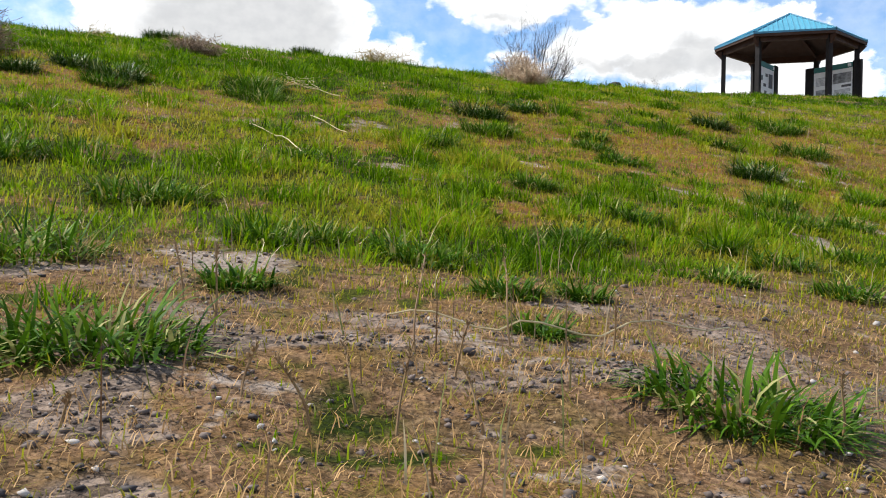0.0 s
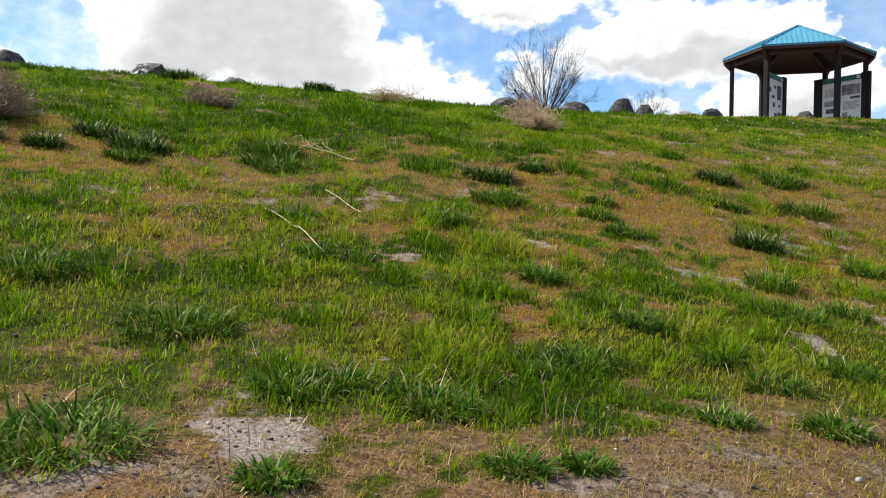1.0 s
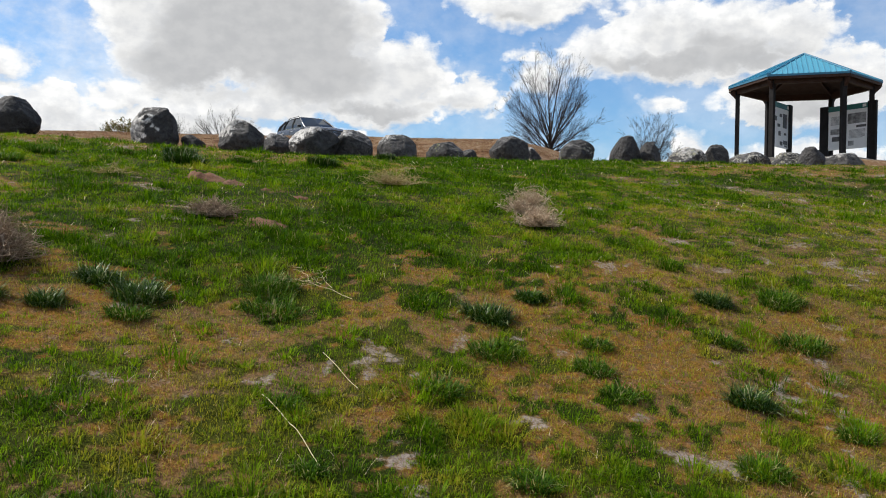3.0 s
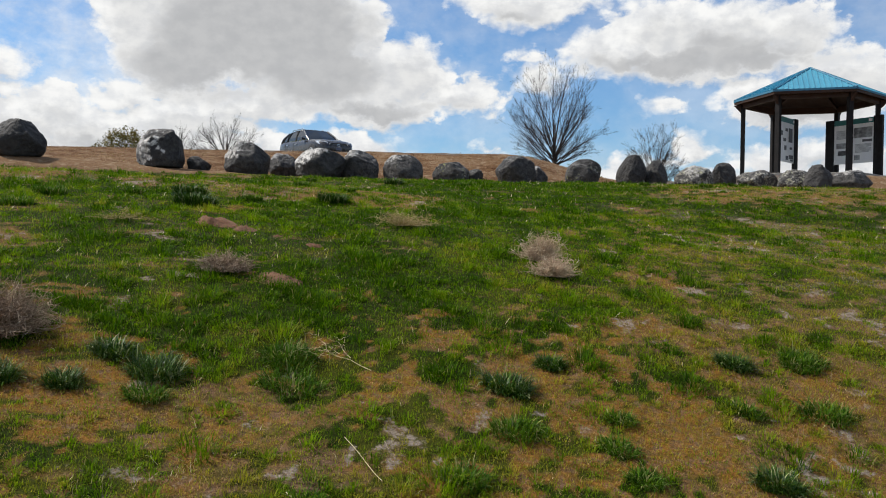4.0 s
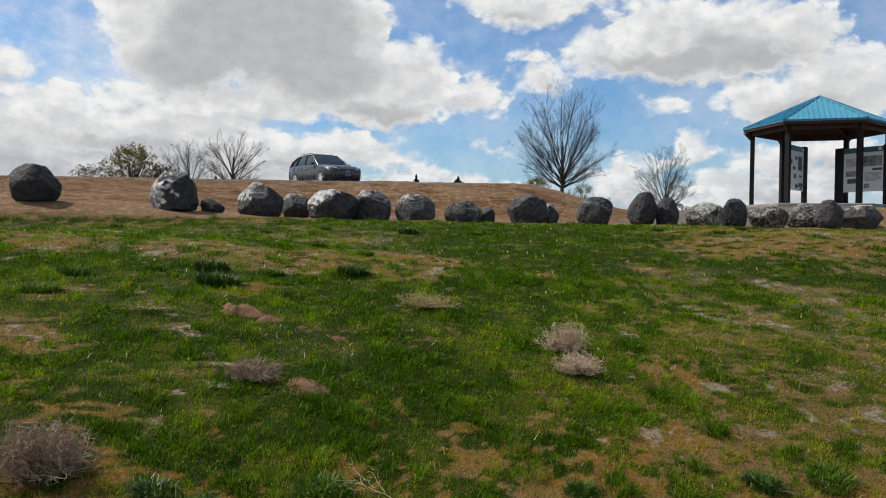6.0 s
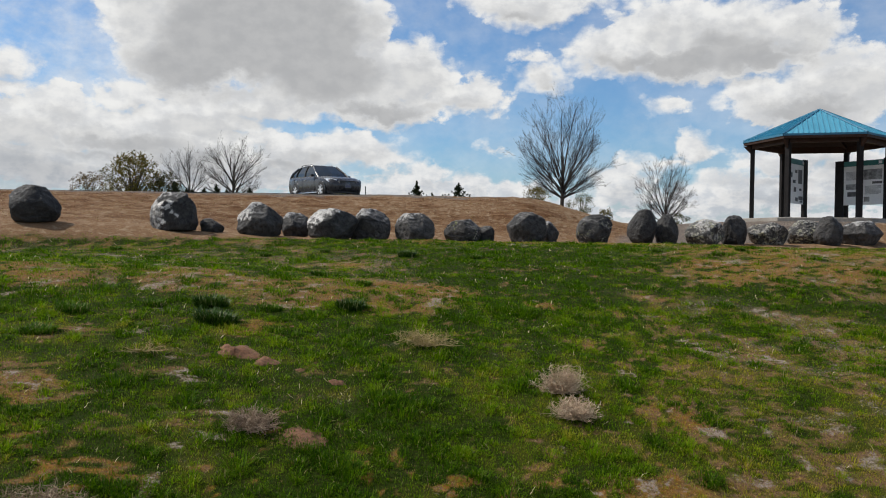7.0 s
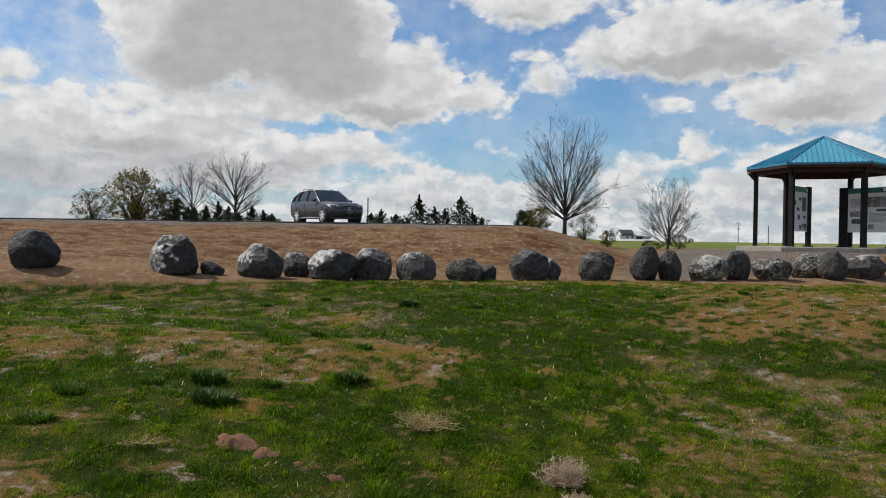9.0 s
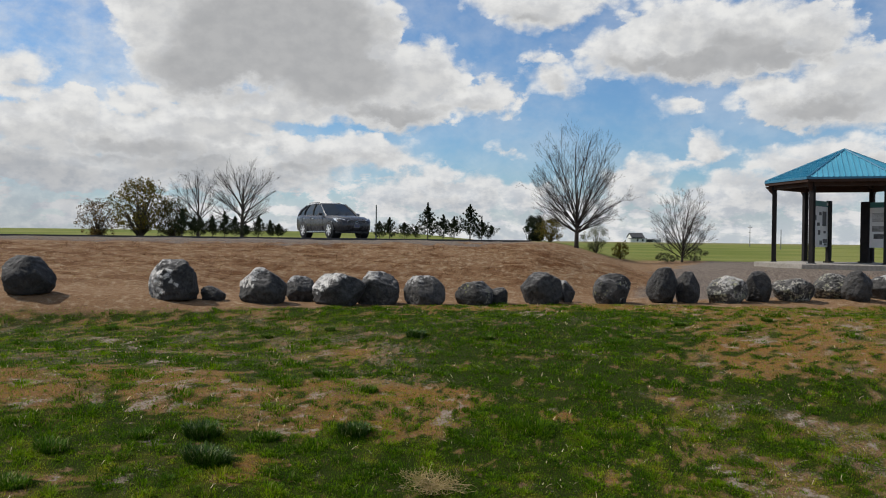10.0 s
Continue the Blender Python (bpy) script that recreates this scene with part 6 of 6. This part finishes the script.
dead_shrub(-4.0, 6.95, 0.50, 0.50, 1, "grey-brown dead tumbleweed shrub in the grass", DEAD, 380)
dead_shrub(0.89, 11.15, 0.36, 0.40, 2, "pale dead tumbleweed shrub in the grass", DEAD_PALE, 210)
dead_shrub(0.98, 10.40, 0.34, 0.28, 3, "low pale dead shrub in the grass", DEAD_PALE, 190)
dead_shrub(-1.05, 12.45, 0.58, 0.22, 4, "flattened straw-coloured dead shrub", STRAW_HEAP, 80)
dead_shrub(-4.6, 11.0, 0.36, 0.14, 6, "thin flat heap of straw in the grass", STRAW_HEAP, 22)
dead_shrub(-2.75, 9.25, 0.36, 0.24, 5, "low reddish dead shrub beside bare soil", DEAD, 220)


def soil_mound(x, y, r, seed, rise=0.22):
    """A low uneven heap of loose soil that follows the slope."""
    rings, k = 9, 30
    sh, loops = Shape(), []
    for i in range(rings + 1):
        f = i / rings
        pts = []
        for j in range(k):
            a = 2 * math.pi * j / k
            d = Vector((math.cos(a), math.sin(a), seed * 3.3))
            q = f * r * (0.85 + 0.45 * noise.noise(d * 1.3) + 0.18 * noise.noise(d * 4.0))
            px, py = x + q * math.cos(a) * 1.15, y + q * math.sin(a) * 0.85
            lump = noise.noise(Vector((px * 9, py * 9, seed))) * 0.35 + noise.noise(Vector((px * 28, py * 28, seed))) * 0.22
            pts.append((px, py, gz(px, py) + r * rise * (1 - f ** 3) * (1 + 1.6 * lump) + 0.012 * lump - 0.03 * f))
        loops.append(sh.ring(pts))
    for p, q in zip(loops, loops[1:]):
        sh.face_ring(p, q)
    sh.f.append(tuple(loops[0]))
    return tagged(part("soil_mound", sh, MOUND, soft=True), "fresh reddish burrow soil heaped in the grass", "soil mound", "soil mounds on the bank")


for i, row in enumerate([(-3.51, 11.27, 0.34), (-3.02, 11.07, 0.22), (-2.52, 10.91, 0.11), (-2.00, 10.69, 0.15), (-2.15, 9.15, 0.46, 0.06)]):
    soil_mound(row[0], row[1], row[2], i + 1, *row[3:])


def straw_stalk(points, r, label="long pale straw stalk lying on the ground"):
    pts = []
    for i in range(len(points) - 1):
        (x0, y0), (x1, y1) = points[i], points[i + 1]
        for f in np.linspace(0, 1, 6)[(1 if i else 0):]:
            x, y = x0 + (x1 - x0) * f, y0 + (y1 - y0) * f
            pts.append((x, y, gz(x, y) + 0.03 + 0.012 * math.sin(5 * f)))
    ob = part("straw_stalk", Shape().tube(pts, [r] * len(pts), 5), STRAW_PALE)
    return tagged(ob, label, "straw", "loose stalks")


straw_stalk([(-0.10, 1.69), (0.12, 1.71), (0.34, 1.80), (0.72, 2.14)], 0.0022)
straw_stalk([(-1.23, 5.28), (-0.98, 4.95), (-0.73, 4.55)], 0.0026)
straw_stalk([(-0.97, 6.09), (-0.65, 5.61)], 0.0026)


def fallen_twig(x, y, length, turn, seed):
    """A pale dead twig with its side shoots, lying on the slope."""
    rng = random.Random(seed)
    t = thing("fallen_twig", pose(x, y, 0), "pale dead forked twig lying in the grass", "twig")

    def run(px, py, ang, ln, r, level):
        pts = []
        for i in range(6):
            pts.append((px - x, py - y, gz(px, py) + 0.035 + 0.02 * rng.random() + 0.02 * level))
            px, py = px + math.cos(ang) * ln / 5, py + math.sin(ang) * ln / 5
            ang += rng.gauss(0, 0.16)
            if level < 2 and 0 < i < 5:
                for side in (-1, 1):
                    if rng.random() < 0.6:
                        run(px, py, ang + side * rng.uniform(0.4, 0.9), ln * rng.uniform(0.3, 0.55), r * 0.6, level + 1)
        part("shoot" if level else "stem", Shape().tube(pts, [r * (1 - 0.13 * i) for i in range(6)], 5), STRAW_PALE, t)
    run(x, y, turn, length, 0.0040, 0)
    return t


fallen_twig(-0.90, 7.19, 0.55, 2.55, 4)


def seed_stalk(x, y, height, lean, turn, label):
    """One dry stem with its worn seed head."""
    t = thing("seed_stalk", pose(x, y, gz(x, y) - 0.005, 0, 0, turn), label, "dry stalk", "dry stalks at the foot of the bank")
    pts = [(height * lean * f ** 1.6, 0.004 * math.sin(5 * f), height * f * (1 - 0.25 * lean * f)) for f in np.linspace(0, 1, 8)]
    part("stem", Shape().tube(pts, [0.0024 - 0.0010 * f for f in np.linspace(0, 1, 8)], 5), STEM, t)
    head = Shape()
    rng = random.Random(int(1000 * height + turn))
    for i in range(26):
        f = rng.uniform(0.62, 1.0) * 7
        k = min(int(f), 6)
        p = Vector(pts[k]).lerp(Vector(pts[k + 1]), f - k)
        d = Vector((rng.gauss(0, 1), rng.gauss(0, 1), 1.6)).normalized() * 0.009
        head.tube([p, p + d * 0.5, p + d], [0.0004, 0.0013, 0.0003], 4, caps=False)
    part("seed_head", head, STEM, t, "worn brown seed head")
    return t


SEED_STALKS = [(-0.05, 1.16, 0.141, 0.15, 0), (-0.04, 1.54, 0.189, 0.25, 77), (0.07, 1.20, 0.107, 0.35, 154), (-0.16, 1.11, 0.123, 0.45, 231), (-0.40, 1.53, 0.167, 0.15, 308), (-0.27, 1.20, 0.087, 0.25, 25), (0.14, 1.66, 0.186, 0.35, 102), (0.44, 1.28, 0.076, 0.45, 179), (0.61, 1.29, 0.119, 0.15, 256), (0.03, 1.40, 0.111, 0.25, 333), (0.52, 2.15, 0.142, 0.35, 50), (-0.11, 1.22, 0.113, 0.45, 127), (-0.54, 1.81, 0.144, 0.15, 204), (0.35, 1.73, 0.126, 0.25, 281), (-0.44, 1.01, 0.053, 0.35, 358), (0.76, 1.47, 0.136, 0.45, 75), (0.31, 2.65, 0.209, 0.15, 152)]
for row in SEED_STALKS:
    seed_stalk(*row, label="thin brown dry stem with worn seed head")


def build_gravel():
    """Loose stones near the foot of the bank."""
    bm = bmesh.new()
    bmesh.ops.create_icosphere(bm, subdivisions=1, radius=1.0)
    base = np.array([v.co[:] for v in bm.verts])
    tri = np.array([[v.index for v in f.verts] for f in bm.faces])
    bm.free()
    x, y = scatter([(0.5, 1.6, 4500), (1.6, 3.2, 1800), (3.2, 6.0, 150)])
    c = cover(x, y)
    keep = rs.rand(len(x)) < np.maximum(c["gravel"], 0.5 * c["bare"]) * 0.9 + 0.10
    x, y = x[keep], y[keep]
    n = len(x)
    size = 0.0018 + 0.005 * rs.rand(n) ** 4
    size = np.where(rs.rand(n) < 0.002, 0.008 + 0.005 * rs.rand(n), size)
    v = base[None] * (1 + 1.2 * (rs.rand(n, len(base), 1) - 0.5)) * size[:, None, None] * np.array([1.2, 1.0, 0.7])
    ang = rs.rand(n) * 6.28
    ca, sa = np.cos(ang)[:, None], np.sin(ang)[:, None]
    vx, vy = v[..., 0] * ca - v[..., 1] * sa, v[..., 0] * sa + v[..., 1] * ca
    out = np.stack([vx + x[:, None], vy + y[:, None], v[..., 2] + (ground_z(x, y) + size * 0.35)[:, None]], -1)
    f = (tri[None] + (np.arange(n) * len(base))[:, None, None]).reshape(-1, 3)

    def fill(nn):
        r = nn.add("ShaderNodeNewGeometry").outputs["Random Per Island"]
        col = nn.mix(r, (0.034, 0.028, 0.027), (0.165, 0.122, 0.100))
        col = nn.mix(nn.step(nn.math("FRACT", nn.math("MULTIPLY", r, 13.3)), 0.95, 0.97), col, (0.44, 0.40, 0.36))
        return col, nn.bump(nn.noise(300, 3, vec=nn.world()), 0.3, 0.002), 0.8
    stuff_mesh("gravel", out.reshape(-1, 3), f.ravel(), np.full(len(f), 3), material("loose_stone", fill), "loose dark basalt gravel among dry grass", "gravel")


build_gravel()
